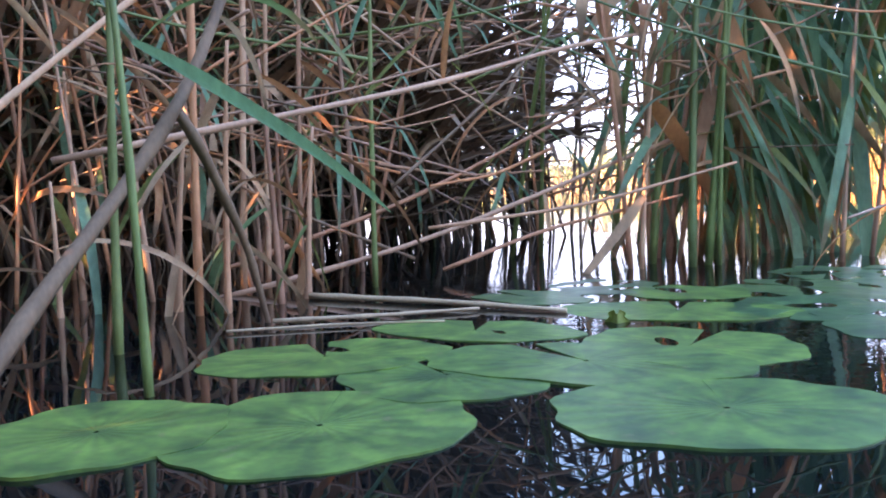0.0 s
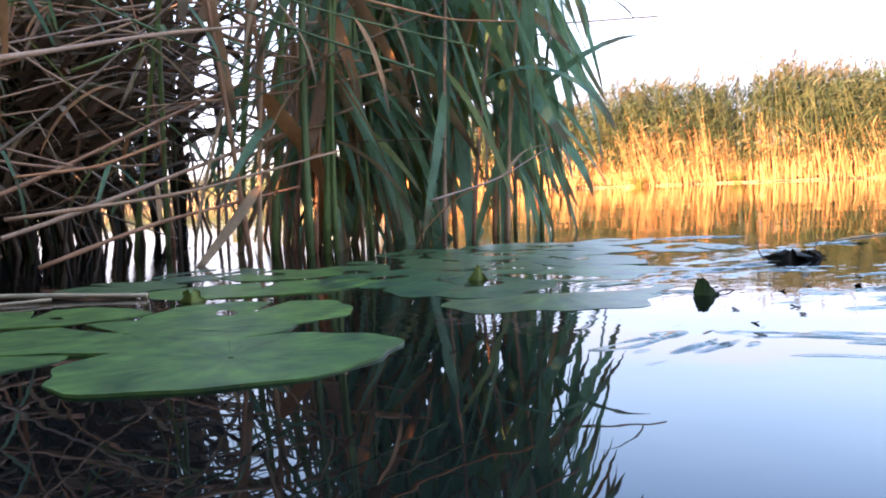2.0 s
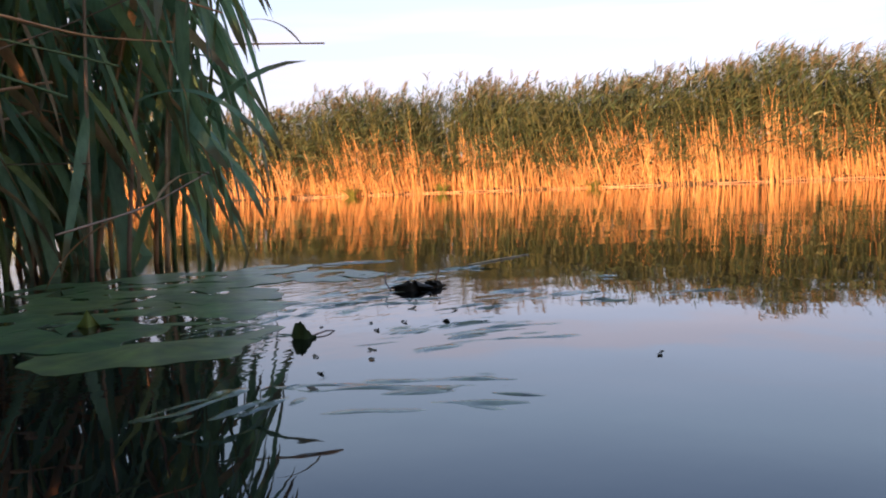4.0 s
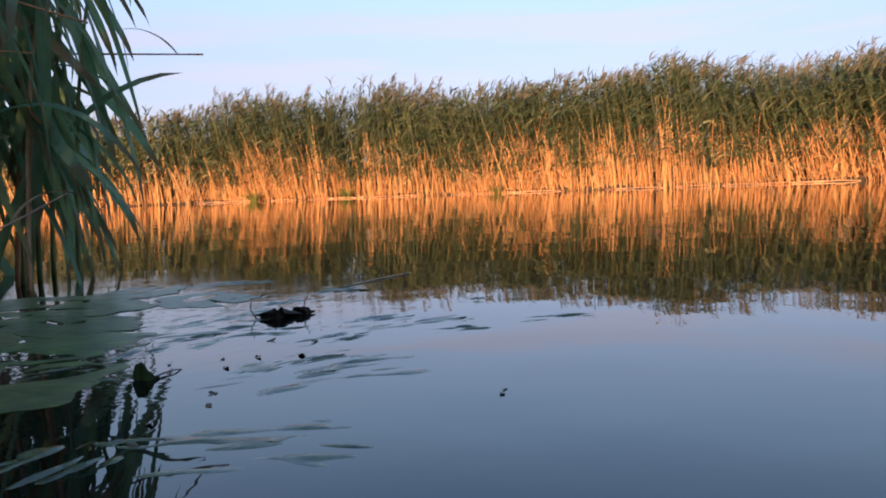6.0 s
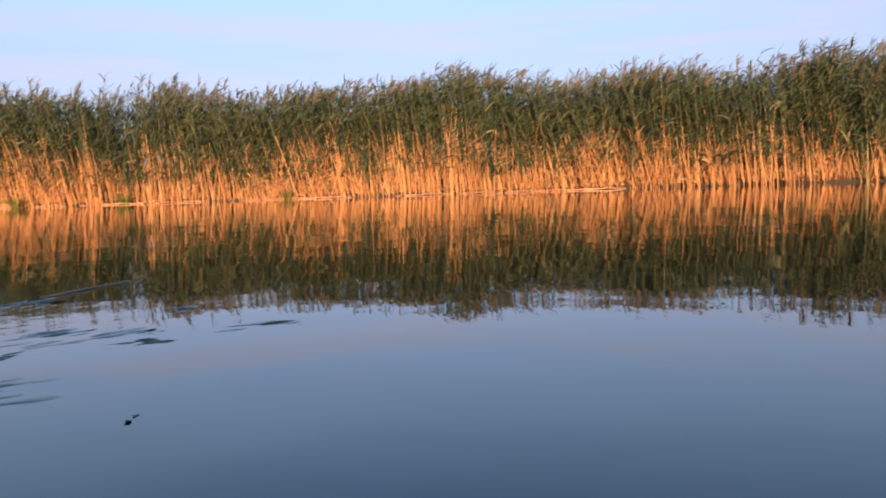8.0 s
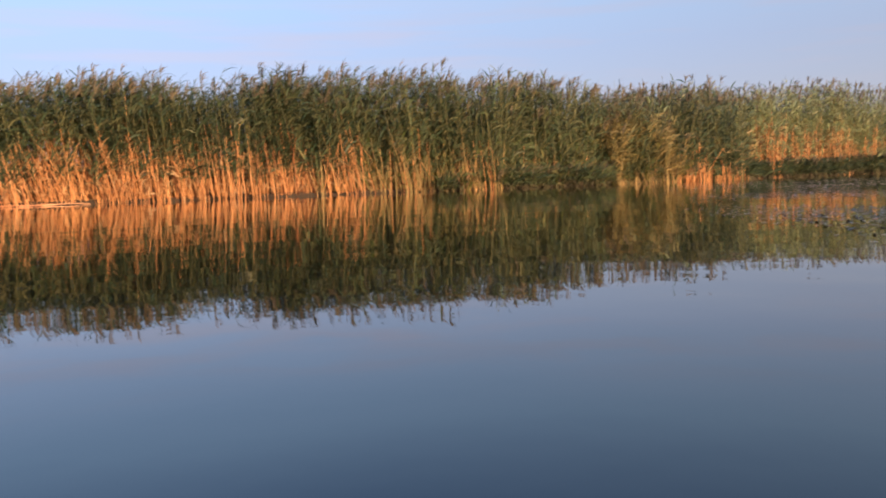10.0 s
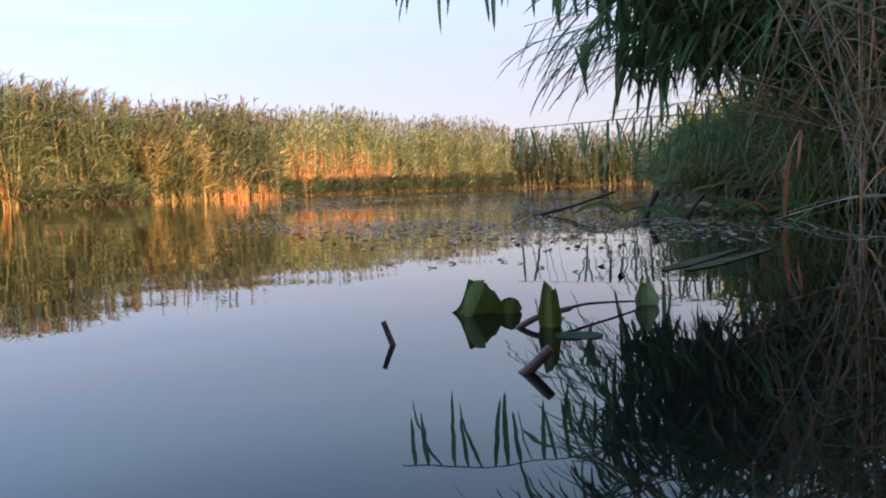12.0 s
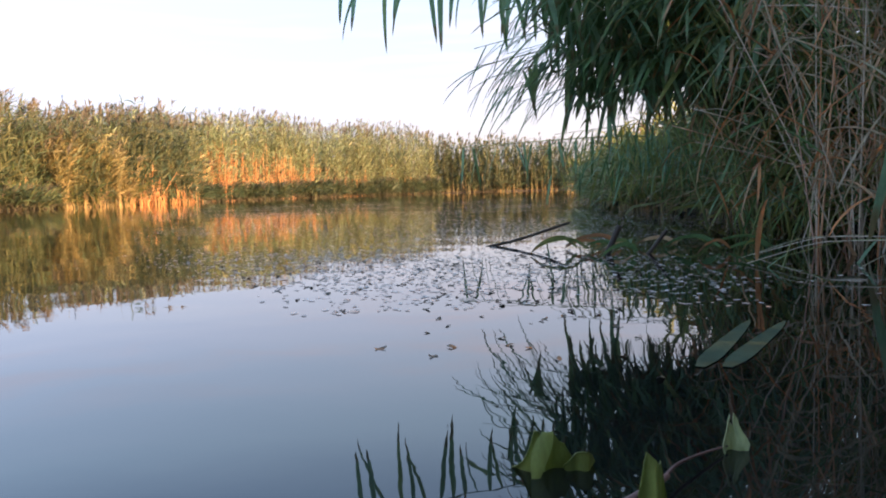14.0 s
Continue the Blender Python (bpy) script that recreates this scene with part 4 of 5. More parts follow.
for i, (x, y, rx, ry, rot) in enumerate(((1.12, 1.07, 0.12, 0.07, 0.3), (1.02, 0.98, 0.11, 0.07, -0.3), (1.23, 0.77, 0.11, 0.075, -0.1), (1.08, 0.86, 0.08, 0.04, -0.4), (0.92, 0.58, 0.135, 0.075, -0.45), (0.735, 0.41, 0.12, 0.07, -0.8), (0.96, 0.9, 0.09, 0.05, 0.2), (1.45, 1.17, 0.09, 0.035, 0.1), (1.42, 1.5, 0.13, 0.05, -0.4), (1.3, 1.12, 0.1, 0.05, 0.2), (0.88, 0.92, 0.08, 0.05, 0.5), (0.60, 0.52, 0.09, 0.05, 0.3))):
    pad(x, y, rx, ry, rot, -0.0004, 90 + i, M_PADDEAD, DEAD, "rotting leaves on the open water", name="lily_leaf", wave=0.0006, rim=0.0002, thick=0.0015, ragged=0.22, notch=0.6, wrinkle=0.003, rings=20, segs=84)
for i in range(16):
    x, y = random.uniform(0.62, 1.5), random.uniform(0.45, 1.25)
    if y < 1.45 - 0.75 * x + 0.25 and y > 0.95 - 0.75 * x or x > 1.0 and y > 0.7:
        pad(x, y, random.uniform(0.04, 0.10), random.uniform(0.025, 0.045), random.gauss(-0.4, 0.4), -0.0005, 120 + i, M_PADDEAD, DEAD, "rotting leaves on the open water", name="lily_leaf", wave=0.0006, rim=0.0002, thick=0.0015, ragged=0.2, notch=0.6, wrinkle=0.0024, rings=14, segs=56)
lying_reed([(1.50, 1.19, 0.001), (1.62, 1.22, 0.002), (1.76, 1.25, 0.001)], 0.002, M_BLEACHED, "bleached reed stalk floating flat on the water", "floating reed stalks")


# ---- small things on the water ----
def folded_leaf(name, label, category, at, height, width, az, material, points, group="", stem=None, crest=None):
    """A young leaf, still folded, that stands out of the water: a double blade with lobes and a fold."""
    g = random.Random(points)
    ob = tagged(new(name), label, category, group)
    ob.location = at
    rows, cols = 8, 25
    V, U = [], []
    for i in range(rows):
        t = i / (rows - 1)
        w = width * (0.25 + 0.75 * math.sin(math.pi * min(1, 0.25 + t * 0.75)) ** 0.7) * (1 + 0.25 * math.sin(points * t * 2.2))
        if crest:
            w = width * (1 + 0.08 * math.sin(6 * t + points))
        for j in range(cols):
            s = j / (cols - 1) * 2 - 1
            x = s * w / 2
            y = 0.45 * abs(s) * w * (1 - 0.4 * t) - 0.15 * width + 0.1 * width * math.sin(5 * s + points)
            z = height * t * (1 - 0.35 * abs(s) ** 1.5 * math.cos(points * s)) - 0.004
            if crest:
                z = height * t * float(np.interp(s, np.linspace(-1, 1, len(crest)), crest)) - 0.004
            V.append((x, y, z)), U.append(((s + 1) / 2, t * 0.6))
    n = len(V)
    V += [(x, y + 0.0012, z) for x, y, z in V]
    q = [(i * cols + j, i * cols + j + 1, (i + 1) * cols + j + 1, (i + 1) * cols + j) for i in range(rows - 1) for j in range(cols - 1)]
    rim = [j for j in range(cols)] + [i * cols + cols - 1 for i in range(1, rows)] + [(rows - 1) * cols + j for j in range(cols - 2, -1, -1)] + [i * cols for i in range(rows - 2, 0, -1)]
    F = q[:] + [tuple(v + n for v in f[::-1]) for f in q] + [(rim[k], rim[(k + 1) % len(rim)], rim[(k + 1) % len(rim)] + n, rim[k] + n) for k in range(len(rim))]
    part("blade", mesh_of("blade", V, F, material, U + U), ob, "", Matrix.Rotation(az, 4, "Z"))
    if stem:
        SV, SF, mid = pipe([Vector(p) - Vector(at) for p in stem], 0.0013, 7, 0.6, False)
        part("stem", mesh_of("stem", SV, SF, M_PINKSTEM), ob, "pinkish stem")
    return ob


def stub(name, label, points, radius, material):
    V, F, mid = pipe(points, radius, 8, 0.85, False)
    ob = tagged(new(name), label, "plant stem", "stubs in the water")
    part("stem", mesh_of("stem", V, F, material), ob)
    return ob


folded_leaf("lily_leaf", "young folded green lily leaf standing out of the water", "lily leaf", (0.79, 0.725, 0.0), 0.026, 0.03, -0.7, M_PADOLD, 3, crest=[0.35, 0.7, 0.95, 0.9, 1.0, 0.9, 0.85, 0.6, 0.55, 0.3, 0.3, 0.12], stem=[(0.79, 0.725, 0.0), (0.83, 0.735, 0.004), (0.86, 0.75, -0.004)])
folded_leaf("lily_leaf", "small green lily leaf tip beside the pads", "lily leaf", (0.645, 1.064, 0.0), 0.03, 0.035, -0.3, M_FRESH, 5, crest=[0.1, 0.3, 0.6, 1.0, 0.7, 0.4, 0.15])
folded_leaf("lily_leaf", "small green lily leaf tip beside the pads", "lily leaf", (0.235, 1.10, 0.0), 0.018, 0.03, -0.3, M_FRESH, 4)
folded_leaf("lily_leaf", "crumpled dark dead lily leaf rising from the water", "lily leaf", (1.154, 0.965, 0.0), 0.020, 0.07, -0.6, M_WETSTEM, 6, stem=[(1.128, 0.99, 0.0), (1.122, 1.0, 0.018), (1.135, 1.01, 0.034)])
folded_leaf("lily_leaf", "crumpled dark dead lily leaf rising from the water", "lily leaf", (1.2, 0.965, 0.0), 0.017, 0.04, -1.0, M_WETSTEM, 8, stem=[(1.205, 0.96, 0.004), (1.21, 0.965, 0.02), (1.215, 0.96, 0.032)])
young = folded_leaf("lily_leaf", "open young lily leaf with curled lobes above the water", "lily leaf", (1.117, -0.702, 0.0), 0.032, 0.040, -2.26, M_FRESH, 7, crest=[0.12, 0.2, 0.34, 0.62, 1.0, 0.97, 0.86, 0.84, 0.88, 0.72, 0.66, 0.48, 0.3])
fold_v = []
for k in range(8):
    f = k / 7
    fold_w = 0.0016 + 0.0045 * math.sin(math.pi * min(1.0, 0.15 + 0.75 * f))
    for e in (-1, 0, 1):
        fold_v.append((0.002 - 0.010 * f + e * fold_w, -0.006 - 0.009 * f + 0.3 * fold_w * abs(e), 0.027 * (1 - f) ** 0.8))
part("fold", mesh_of("fold", fold_v, [(3 * k + j, 3 * k + j + 1, 3 * k + j + 4, 3 * k + j + 3) for k in range(7) for j in (0, 1)], M_FRESH), young, "pale folded edge standing before the leaf", Matrix.Rotation(-2.26, 4, "Z"))
folded_leaf("lily_leaf", "small rounded lily leaf lobe curled above the water", "lily leaf", (1.098, -0.718, 0.0), 0.017, 0.022, -2.1, M_FRESH, 9, crest=[0.5, 0.75, 0.9, 1.0, 0.95, 0.8, 0.45])
folded_leaf("lily_leaf", "narrow folded lily leaf on a long pinkish stem", "lily leaf", (1.030, -0.692, 0.0), 0.037, 0.016, -2.26, M_FRESH, 4, stem=[(1.038, -0.715, 0.009), (1.046, -0.745, 0.009), (1.047, -0.785, 0.006), (1.046, -0.815, 0.003)], crest=[0.5, 0.8, 1.0, 0.95, 0.9, 0.82, 0.86, 0.7, 0.35])
stub("stem_stub", "thick dark brown lily stem arching out of the water", [(1.050, -0.672, -0.006), (1.046, -0.677, 0.001), (1.038, -0.690, 0.008), (1.036, -0.705, 0.009), (1.039, -0.722, 0.009)], 0.0024, M_PINKSTEM)
pad(0.995, -0.680, 0.017, 0.013, 0.8, 0.0008, 77, M_SUNKEN, "small dim green lily leaf flat on the water", "young lily leaves", name="lily_leaf", wave=0.0004, rim=0.0, thick=0.002, rings=5, segs=32)
bud = folded_leaf("lily_bud", "closed yellow-green lily bud on a stem", "flower bud", (1.044, -0.818, 0.001), 0.021, 0.017, 0.9, M_BUD, 3)


stub("stem_stub", "short reddish stem stub standing out of the water", [(1.061, -0.582, -0.006), (1.063, -0.580, 0.0), (1.067, -0.576, 0.0155)], 0.0021, M_PINKSTEM)
stub("stem_stub", "thick broken reddish stem slanting out of the water", [(0.954, -0.579, -0.006), (0.946, -0.583, 0.0), (0.937, -0.592, 0.013)], 0.0033, M_PINKSTEM)
stub("dark_stick", "dark wet stick standing slanted in the water", [(2.03, -2.13, -0.03), (2.02, -2.14, 0.0), (2.0, -2.17, 0.075)], 0.009, M_WETSTEM)
stub("dark_stick", "dark wet stick standing slanted in the water", [(1.95, -2.17, -0.03), (1.93, -2.2, 0.0), (1.90, -2.24, 0.06)], 0.006, M_WETSTEM)
stub("dark_stick", "thin dark twig lying slanted on the water", [(2.55, -2.2, -0.01), (2.45, -2.3, 0.02), (2.33, -2.4, 0.07)], 0.005, M_WETSTEM)


def scrap_mesh(g, size):
    """A curled scrap of leaf."""
    n = 4
    V = []
    ph = g.uniform(0, 6.28)
    for i in range(n):
        for j in range(n):
            u, v = i / (n - 1) - 0.5, j / (n - 1) - 0.5
            k = 1 - 0.9 * (u * u + v * v)
            V.append((size * u * k, size * 0.6 * v * k * g.uniform(0.8, 1.2), size * (0.16 * math.sin(4 * u + ph) + 0.12 * math.cos(5 * v + ph)) * g.uniform(0.5, 1.2)))
    F = [(i * n + j, (i + 1) * n + j, (i + 1) * n + j + 1, i * n + j + 1) for i in range(n - 1) for j in range(n - 1)]
    return V, F


g = np.random.default_rng(3)
SCRAPS = [mesh_of("leaf_scrap", *scrap_mesh(g, 1.0), M_SCRAP) for _ in range(8)]


def scrap(x, y, size):
    ob = tagged(new("leaf_scrap", random.choice(SCRAPS)), "small dark scrap of dead leaf floating on the pond", "leaf scrap", "leaf scraps on the water")
    ob.matrix_basis = Matrix.Translation((x, y, size * 0.08)) @ Matrix.Rotation(random.uniform(0, 6.28), 4, "Z") @ Matrix.Diagonal((size, size, size * 0.55, 1))


for x, y in ((0.905, 0.746), (0.94, 0.719), (0.88, 0.70), (0.80, 0.60), (0.77, 0.56), (0.74, 0.62), (0.85, 0.78), (1.02, 0.80), (1.05, 0.74), (1.10, 0.71), (0.66, 0.5), (0.7, 0.55), (0.98, 0.68)):
    scrap(x, y, random.uniform(0.010, 0.020))
scrap(0.97, 0.344, 0.012)
scrap(0.985, 0.352, 0.009)


def field_density(x, y):
    """How thickly the floating scraps lie, from the open water to the shaded shore."""
    d, b = math.hypot(x - 0.7, y + 0.3), math.degrees(math.atan2(x - 0.7, y + 0.3))
    near = min(1, max(0, (d - 0.7) / 1.6)) ** 1.1
    side = min(1, max(0, (b - 112 - 7 * max(0, 2.5 - d)) / 10)) * (1 - 0.9 * min(1, max(0, (b - 148) / 6)) * min(1, max(0, (4 - d) / 1.5)))
    return near * side


SCRAP_COUNT = 0
for i in range(4000):
    b, d = radians(random.uniform(114, 146)), random.uniform(0.75, 2.3)
    x, y = 0.7 + d * math.sin(b), -0.3 + d * math.cos(b)
    if SCRAP_COUNT < 270 and random.random() < field_density(x, y) * 0.6 and shore_distance(np.array([x]), np.array([y]))[0] < -0.15:
        SCRAP_COUNT += 1
        scrap(x, y, random.uniform(0.007, 0.021))


def scrap_field():
    """Scraps and tiny pads farther out, past counting."""
    g = np.random.default_rng(9)
    n = 150000
    b, d = np.radians(g.uniform(108, 160, n)), 1.3 + 14.2 * g.random(n) ** 1.5
    x, y = 0.7 + d * np.sin(b), -0.3 + d * np.cos(b)
    deg = np.degrees(b)
    near = np.clip((d - 0.7) / 1.6, 0, 1) ** 1.1
    side = np.clip((deg - 112 - 7 * np.maximum(0, 2.5 - d)) / 10, 0, 1) * (1 - 0.9 * np.clip((deg - 148) / 6, 0, 1) * np.clip((4 - d) / 1.5, 0, 1))
    patch = np.clip(0.55 + 0.6 * np.sin(x * 2.1 + 1.3 * np.sin(y * 1.7)) * np.sin(y * 2.6 + x), 0.08, 1)
    keep = (g.random(n) < near * side * patch * np.clip((16 - d) / 5, 0, 1)) & (shore_distance(x, y) < -0.1)
    x, y, d = x[keep][:22000], y[keep][:22000], d[keep][:22000]
    m = len(x)
    kinds = [np.array(scrap_mesh(g, 1.0)[0]) for _ in range(40)]
    quads = np.array(scrap_mesh(g, 1.0)[1])
    size, turn = g.uniform(0.006, 0.018, m) * (1 + d * 0.03), g.uniform(0, 6.28, m)
    V = np.stack(kinds)[g.integers(0, 40, m)] * size[:, None, None]
    c, e = np.cos(turn)[:, None], np.sin(turn)[:, None]
    V = np.stack([x[:, None] + V[..., 0] * c - V[..., 1] * e, y[:, None] + V[..., 0] * e + V[..., 1] * c, 0.001 + V[..., 2] * 0.10], -1).reshape(-1, 3)
    F = (quads[None] + (np.arange(m) * 16)[:, None, None]).reshape(-1, 4)
    tagged(new("leaf_litter", mesh_of("leaf_litter", V, F, M_LITTER)), "wide drift of dead leaf scraps and duckweed on the pond", "leaf litter", kind="stuff")


scrap_field()

# ---- the clump on the near bank, hanging over the water ----
GROUP_B = "reeds of the bank clump"
LEFT = math.pi / 4
random.seed(12)
for i in range(27):
    x, y = random.uniform(1.6, 2.15), random.uniform(-3.7, -2.95)
    near_reed(x, y, random.gauss(LEFT, 0.3), random.uniform(0.1, 0.3), random.uniform(0.7, 1.5), random.uniform(1.4, 2.1), random.uniform(0.004, 0.006), "fan", 24, 0.23, 0.019, "spray", ["green"] * 8 + ["dry", "yellow"], LEFT, 0.6, 0.35, GROUP_B, power=1.3)
for i in range(80):
    d, b = random.uniform(2.15, 2.9), radians(random.uniform(156.5, 172))
    near_reed(0.7 + d * math.sin(b), -0.28 + d * math.cos(b), random.uniform(0, 6.28), random.uniform(0.05, 0.4), random.uniform(0, 0.5), random.uniform(0.8, 1.6), random.uniform(0.0013, 0.003), "brown", 11, 0.24, 0.006, "stiff", ["pale", "pale", "dry", "dark", "yellow"], None, 0.8, 0.1, GROUP_B, stalk=(M_GREYSTALK, M_DRYSTALK, M_GREYSTALK)[i % 3])
for i in range(34):
    d, b = random.uniform(2.7, 3.6), radians(random.uniform(153.5, 164))
    near_reed(0.7 + d * math.sin(b), -0.28 + d * math.cos(b), random.gauss(LEFT, 0.9), random.uniform(0.05, 0.35), random.uniform(0.1, 0.8), random.uniform(0.5, 1.2), random.uniform(0.0015, 0.003), "green", 14, 0.20, 0.009, "spray", ["green", "dark", "green", "yellow", "dry"], LEFT, 1.4, 0.1, GROUP_B, stalk=M_GREENSTALK)


def hanging_branch(points, count, length, width, label, shape="plumb", first=4.0, thick=0.005, tones=("green",), spread=0.5, turns=(0.0, 1.57, -1.57)):
    """A reed top bent level over the water, its leaves hanging in a row."""
    V, F, mid = pipe(points, thick, 6, 0.35)
    ob = tagged(new("reed"), label, "reed", GROUP_B)
    part("stalk", mesh_of("stalk", V, F, M_GREENSTALK), ob)
    for i in range(count):
        f = first + (14 - first) * i / count
        k = min(int(f), 13)
        at = Vector(mid[k]) + (f - k) * (Vector(mid[k + 1]) - Vector(mid[k]))
        put_leaf(ob, shape, random.choice(tones), at, LEFT + random.choice(turns) + random.gauss(0, spread), length * random.uniform(0.75, 1.2), width * random.uniform(0.8, 1.2))
    return ob


hanging_branch([(2.0, -3.7, -0.02), (2.15, -3.5, 0.6), (2.5, -3.15, 0.93), (2.817, -2.77, 1.005), (3.021, -2.248, 1.006), (3.147, -2.106, 0.97)], 34, 0.26, 0.021, "long reed bent level over the pond, leaves hanging in a row", "sheaf", spread=0.4, turns=(1.0, 0.8, -1.0))
hanging_branch([(2.2, -4.3, -0.02), (2.5, -4.05, 0.35), (2.843, -3.868, 0.43), (3.229, -3.745, 0.43), (3.732, -3.336, 0.398)], 32, 0.22, 0.015, "long reed bent level over the pond, leaves hanging in a row", tones=("dark", "green"), spread=0.7, turns=(0.6, -0.6, 1.3))
for i in range(36):
    x, y = random.uniform(1.65, 2.05), random.uniform(-3.75, -3.3)
    w, d, h = random.uniform(0.2, 0.85), random.uniform(2.7, 3.3), random.uniform(0.58, 1.1)
    ex, ey = 0.8 + 0.707 * (d - w), -0.3 - 0.707 * (d + w)
    mx, my = x + 0.55 * (ex - x), y + 0.55 * (ey - y)
    hanging_branch([(x, y, -0.02), (x + 0.1 * (ex - x), y + 0.1 * (ey - y), 0.6 * h), (mx, my, h + 0.12), (ex, ey, h - 0.05)], 44, 0.22, 0.021, LABELS["fan"], "spray" if i % 2 else "sheaf", 4.0, 0.004, ("green", "green", "green", "dark"), 0.6)
for i in range(8):
    x, y = random.uniform(1.75, 2.15), random.uniform(-3.75, -3.3)
    w, d, h = random.uniform(0.3, 0.9), random.uniform(2.7, 3.2), random.uniform(0.45, 0.68)
    ex, ey = 0.8 + 0.707 * (d - w), -0.3 - 0.707 * (d + w)
    hanging_branch([(x, y, -0.02), (x + 0.15 * (ex - x), y + 0.15 * (ey - y), 0.7 * h), (x + 0.6 * (ex - x), y + 0.6 * (ey - y), h + 0.08), (ex, ey, h - 0.04)], 20, 0.22, 0.016, LABELS["fan"], "spray", 5.0, 0.004, ("green", "dark", "green"), 0.8)
# outermost tops of the fan, thinner, with leaves all slanting outwards
state = random.getstate()
for i in range(14):
    x, y = random.uniform(1.75, 2.05), random.uniform(-3.7, -3.35)
    w, d, h = random.uniform(0.12, 0.36), random.uniform(2.8, 3.3), random.uniform(0.56, 0.9)
    ex, ey = 0.8 + 0.707 * (d - w), -0.3 - 0.707 * (d + w)
    hanging_branch([(x, y, -0.02), (x + 0.1 * (ex - x), y + 0.1 * (ey - y), 0.6 * h), (x + 0.55 * (ex - x), y + 0.55 * (ey - y), h + 0.1), (ex, ey, h - 0.04)], 18, 0.23, 0.014, LABELS["fan"], "spray", 7.0, 0.003, ("green", "green", "dark"), 0.35, (0.0,))
random.setstate(state)
# fine green curtain low over the water
for i in range(24):
    b, d, h = radians(random.uniform(140, 153)), random.uniform(3.3, 4.8), random.uniform(0.22, 0.46)
    ex, ey = 0.7 + d * math.sin(b), -0.28 + d * math.cos(b)
    u = random.random()
    x, y = 2.3 + 0.5 * u, -4.5 - 0.6 * u
    hanging_branch([(x, y, -0.02), (x + 0.15 * (ex - x), y + 0.15 * (ey - y), 0.75 * h), (x + 0.6 * (ex - x), y + 0.6 * (ey - y), h + 0.05), (ex, ey, h - 0.03)], 24, 0.19, 0.010, "thin leafy reed drooping low over the shaded water", "drop", 4.0, 0.0025, ("yellow", "green", "yellow", "dark"), 1.3)
for i in range(6):
    a = LEFT + random.gauss(0, 0.6)
    x, y = random.uniform(1.2, 1.55), random.uniform(-2.5, -2.2)
    lying_reed([(x, y, 0.05), (x + 0.15 * math.cos(a), y + 0.15 * math.sin(a), 0.05), (x + 0.3 * math.cos(a), y + 0.3 * math.sin(a), 0.004)], 0.0015, M_GREYSTALK if i % 3 else M_GREENSTALK, "bent dry stalk at the foot of the bank clump", "stalks at the water's edge", leaves=1, tone="green" if i % 3 == 0 else "dry")


def ribbon(points, width, material, label, category="leaf", group=GROUP_B):
    """One long blade along a smooth line through some places, folded at its midrib and pointed at the end."""
    pts = np.array(points, float)
    t = np.r_[0, np.cumsum(np.linalg.norm(np.diff(pts, axis=0), axis=1))]
    u = np.linspace(0, t[-1], 13)
    mid = np.stack([np.interp(u, t, pts[:, c]) for c in range(3)], -1)
    for _ in range(3):
        mid[1:-1] = (mid[:-2] + 2 * mid[1:-1] + mid[2:]) / 4
    tang = np.gradient(mid, axis=0)
    side = np.cross(tang, np.array([0.707, -0.707, 0.25]))
    side /= np.linalg.norm(side, axis=1)[:, None]
    out = np.cross(side, tang)
    out /= np.linalg.norm(out, axis=1)[:, None]
    s = np.linspace(0, 1, 13)
    w = (width / 2 * np.minimum(1, 0.5 + 3 * s) * np.sqrt(np.maximum(1 - s**2.2, 0.001)))[:, None]
    V = np.stack([mid - side * w + out * w * 0.3, mid, mid + side * w + out * w * 0.3], 1).reshape(-1, 3)
    U = np.stack([np.tile([0, 0.5, 1], 13), np.repeat(s, 3)], -1)
    F = [(3 * k + j, 3 * k + j + 1, 3 * k + j + 4, 3 * k + j + 3) for k in range(12) for j in (0, 1)]
    return tagged(new("reed_leaf", mesh_of("reed_leaf", V, F, material, U)), label, category, group)


ribbon([(1.69, -3.03, 0.55), (1.724, -2.996, 0.447), (1.776, -2.932, 0.36), (1.819, -2.874, 0.254), (1.876, -2.8, 0.128)], 0.026, M_LEAFY, "long yellow-green leaf slanting down across the bank clump")
ribbon([(1.38, -2.36, 0.62), (1.371, -2.352, 0.499), (1.364, -2.345, 0.354), (1.356, -2.339, 0.225), (1.346, -2.334, 0.08)], 0.030, M_LEAF, "broad green reed leaf hanging at the clump's edge")
ribbon([(1.36, -2.34, 0.40), (1.37, -2.333, 0.312), (1.379, -2.313, 0.211), (1.396, -2.285, 0.118), (1.408, -2.264, 0.03)], 0.030, M_LEAF, "broad green reed leaf hanging at the clump's edge")
for i in range(16):
    w, d = random.uniform(0.35, 0.9), random.uniform(2.1, 2.5)
    x, y = 0.8 + 0.707 * (d - w), -0.3 - 0.707 * (d + w)
    a = LEFT + random.gauss(0.5, 0.7)
    l = random.uniform(0.1, 0.2)
    ribbon([(x, y, 0.01), (x + 0.3 * l * math.cos(a), y + 0.3 * l * math.sin(a), 0.24 * l), (x + 0.75 * l * math.cos(a), y + 0.75 * l * math.sin(a), 0.18 * l), (x + l * math.cos(a), y + l * math.sin(a), 0.004)], random.uniform(0.008, 0.014), (M_BROAD, M_LEAFY, M_DRYLEAF)[i % 3], "grass blade drooping from the bank onto the water", "grass blade", "grass blades at the water's edge")
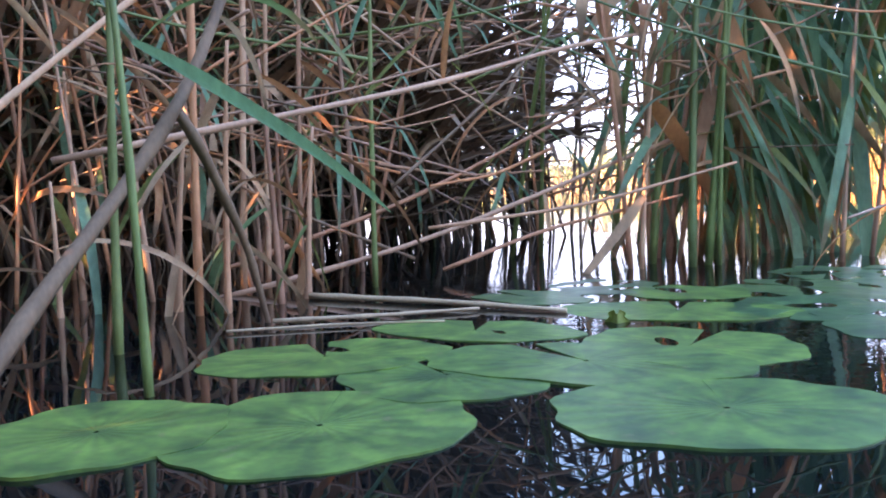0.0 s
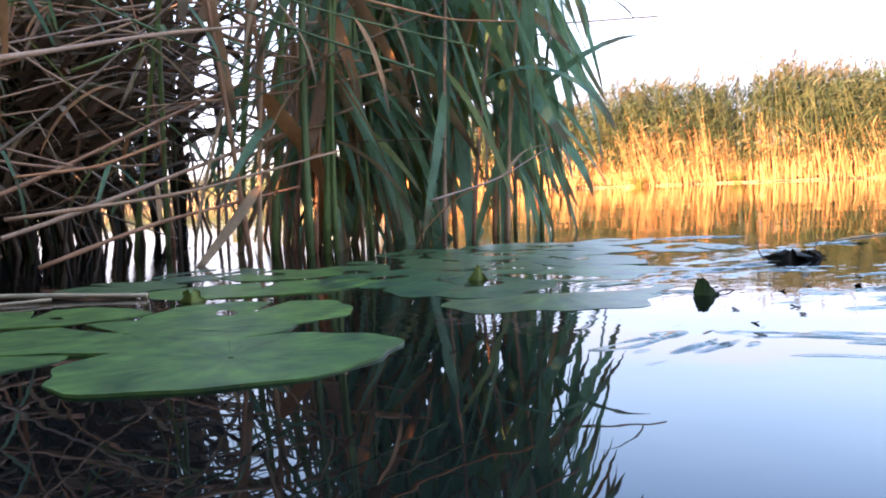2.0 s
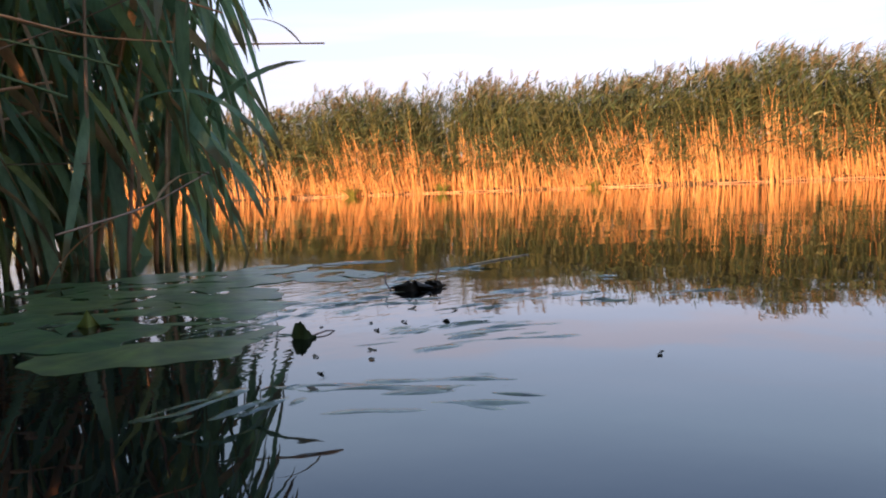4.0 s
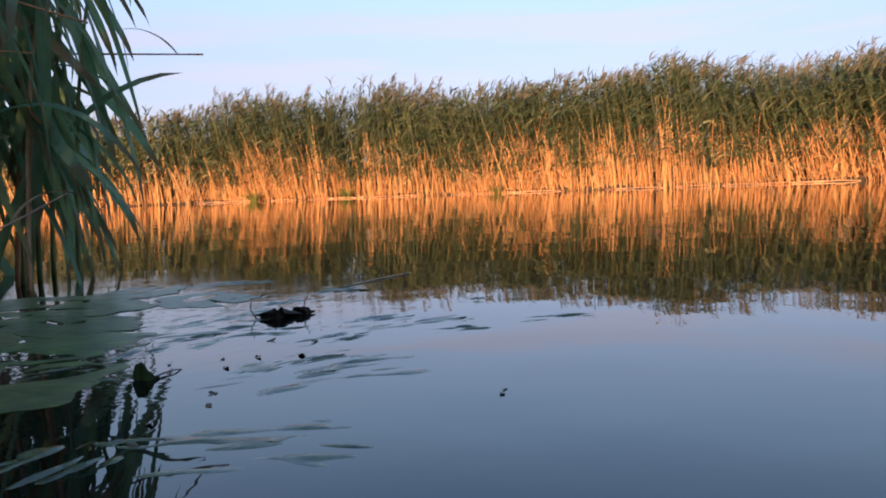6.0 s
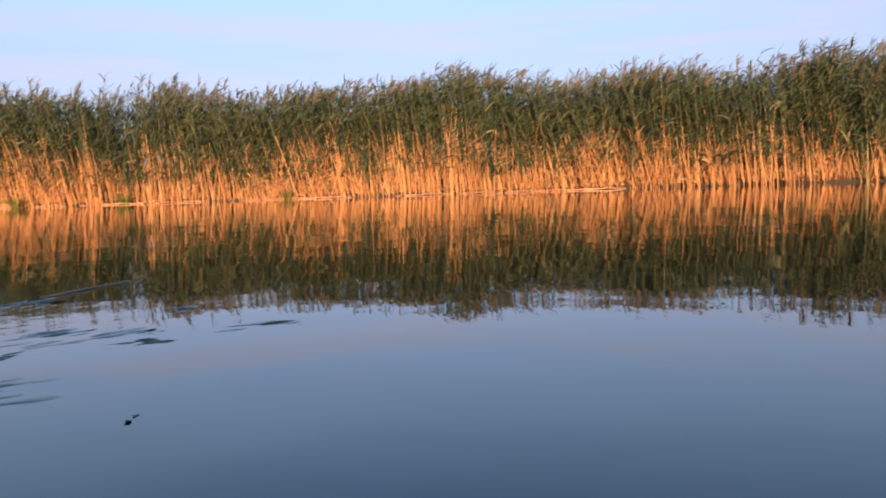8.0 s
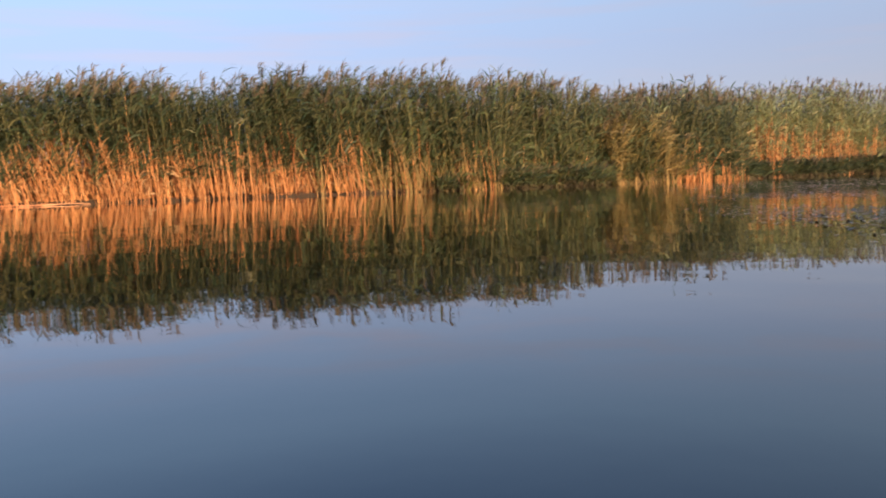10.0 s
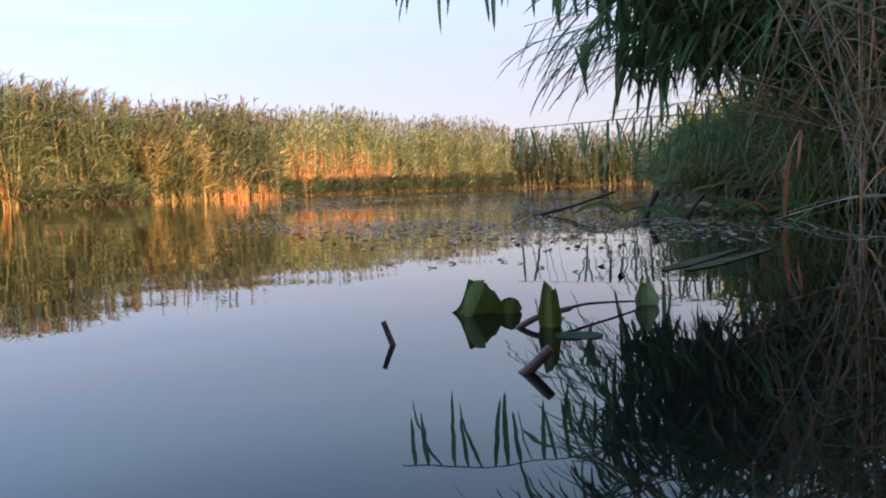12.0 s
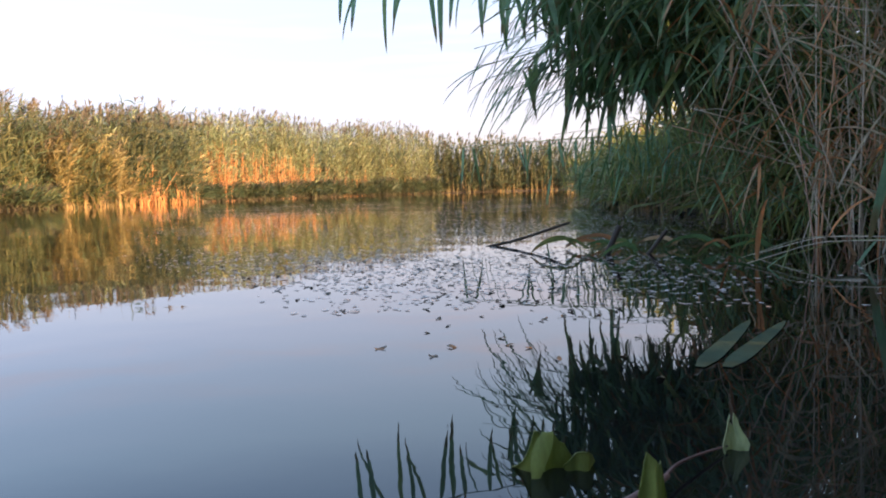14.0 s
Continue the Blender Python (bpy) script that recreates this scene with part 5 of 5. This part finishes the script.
for i in range(150):
    b, d = radians(random.uniform(152, 170)), random.uniform(2.3, 3.1)
    c = Vector((0.7 + d * math.sin(b), -0.28 + d * math.cos(b), random.uniform(0.1, 0.9)))
    a, l = random.uniform(0, 6.28), random.uniform(0.12, 0.34)
    e = Vector((math.cos(a), math.sin(a), random.gauss(0.2, 0.7))) * l / 2
    if c.z - abs(e.z) < 0.02:
        c.z = abs(e.z) + 0.03
    lying_reed([c - e, c + Vector((0, 0, 0.008)), c + e], random.uniform(0.0010, 0.0022), (M_GREYSTALK, M_DRYSTALK, M_GREYSTALK, M_BLEACHED)[i % 4], "thin dry stalk tangled in the bank clump", "tangled stalks of the bank clump", leaves=i % 3, tone="dry", length=0.2, width=0.009)
# leaves lying flush with the surface
for x, y, a in ((1.181, -1.037, -1.30), (1.160, -1.052, -1.36)):
    ob = tagged(new("sunken_leaf", leaf_mesh("sunken_leaf", math.pi / 2, 0.0, M_SUNKEN, 0.0)), "dim green leaf blade lying flush with the water", "leaf", "sunken leaves")
    ob.matrix_basis = Matrix.Translation((x, y, 0.0011)) @ Matrix.Rotation(a, 4, "Z") @ Matrix.Diagonal((0.31, 0.024, 0.001, 1))


# ---- grass and sedge at the edges ----
def bank_grass(line, per_metre, seed, length, label):
    """Grass that hangs from the bank's edge into the water."""
    gen = np.random.default_rng(seed)
    n = int(sum(math.dist(a, b) for a, b in zip(line, line[1:])) * per_metre)
    P2, T, u = along(line, n, gen)
    N = np.stack([T[:, 1], -T[:, 0]], -1)
    P = np.c_[P2 + N * gen.uniform(-0.35, 0.05, n)[:, None], gen.uniform(0.0, 0.07, n)]
    az = np.arctan2(N[:, 1], N[:, 0]) + gen.normal(0, 0.7, n)
    dry = gen.random(n) < 0.45
    V, F = blades(P, az, gen.uniform(0.1, 1.0, n), gen.uniform(0.5, 1.2, n) * length, gen.uniform(0.006, 0.013, n), gen.uniform(0.6, 1.7, n), 6, gen.normal(0, 0.4, n))
    tagged(new("bank_grass", mesh_of("bank_grass", V, F, M_GREENBLADE, second=M_DRYBLADE, which=np.repeat(dry, 6))), label, "grass", kind="stuff")


bank_grass(NEAR_BANK[3:8], 460, 41, 0.55, "green and withered grass hanging over the bank's edge")


def tussock(x, y, height, seed, dry):
    """A round sedge clump at the waterline."""
    gen = np.random.default_rng(seed)
    n = 90
    a = gen.uniform(0, 6.283, n)
    P = np.c_[x + 0.12 * np.cos(a) * gen.random(n), y + 0.12 * np.sin(a) * gen.random(n), np.zeros(n)]
    V, F = blades(P, a, gen.uniform(0.1, 0.7, n), height * gen.uniform(0.6, 1.2, n), gen.uniform(0.012, 0.024, n), gen.uniform(0.5, 1.6, n), 5, gen.normal(0, 0.4, n))
    ob = tagged(new("sedge_tussock"), "brownish sedge tussock at the waterline" if dry else "green sedge tussock at the waterline below the reeds", "grass clump", "sedge tussocks")
    part("tuft", mesh_of("tuft", V, F, M_GREENBLADE, second=M_OLDSTALK, which=np.repeat(gen.random(n) < (0.5 if dry else 0.1), 5)), ob)


for i, (x, y, h, dry) in enumerate(((12.9, 17.9, 0.4, False), (14.1, 15.6, 0.35, False), (18.3, -3.2, 0.5, True), (18.5, -4.0, 0.55, False), (18.8, -4.7, 0.6, False), (19.05, -5.5, 0.5, True), (19.3, -6.2, 0.6, False), (19.7, -7.1, 0.5, False), (21.2, -9.0, 0.6, False), (22.0, -9.6, 0.55, False), (22.9, -10.6, 0.5, False), (20.5, -8.7, 0.8, True), (20.8, -9.1, 0.9, False), (21.3, -9.4, 0.8, True), (21.7, -9.7, 0.7, False), (23.3, -11.6, 0.5, False), (23.7, -12.2, 0.45, False), (24.0, -12.7, 0.5, False), (20.1, -8.0, 0.6, True), (19.5, -6.6, 0.7, True), (15.2, 11.6, 0.3, False))):
    tussock(x, y, h, 200 + i, dry)
for i in range(26):
    k = random.randrange(4, 9)
    (x0, y0), (x1, y1) = FAR_BANK[k], FAR_BANK[k + 1]
    f, l = random.random(), random.uniform(0.5, 1.3)
    a = math.atan2(y1 - y0, x1 - x0) + random.gauss(0, 0.3)
    x, y = x0 + f * (x1 - x0) - 0.15, y0 + f * (y1 - y0) - 0.1
    lying_reed([(x, y, 0.01), (x + 0.5 * l * math.cos(a), y + 0.5 * l * math.sin(a), 0.03), (x + l * math.cos(a), y + l * math.sin(a), 0.012)], 0.008, M_DRYSTALK, "broken reed stalk lying along the far waterline", "stalks along the far bank")
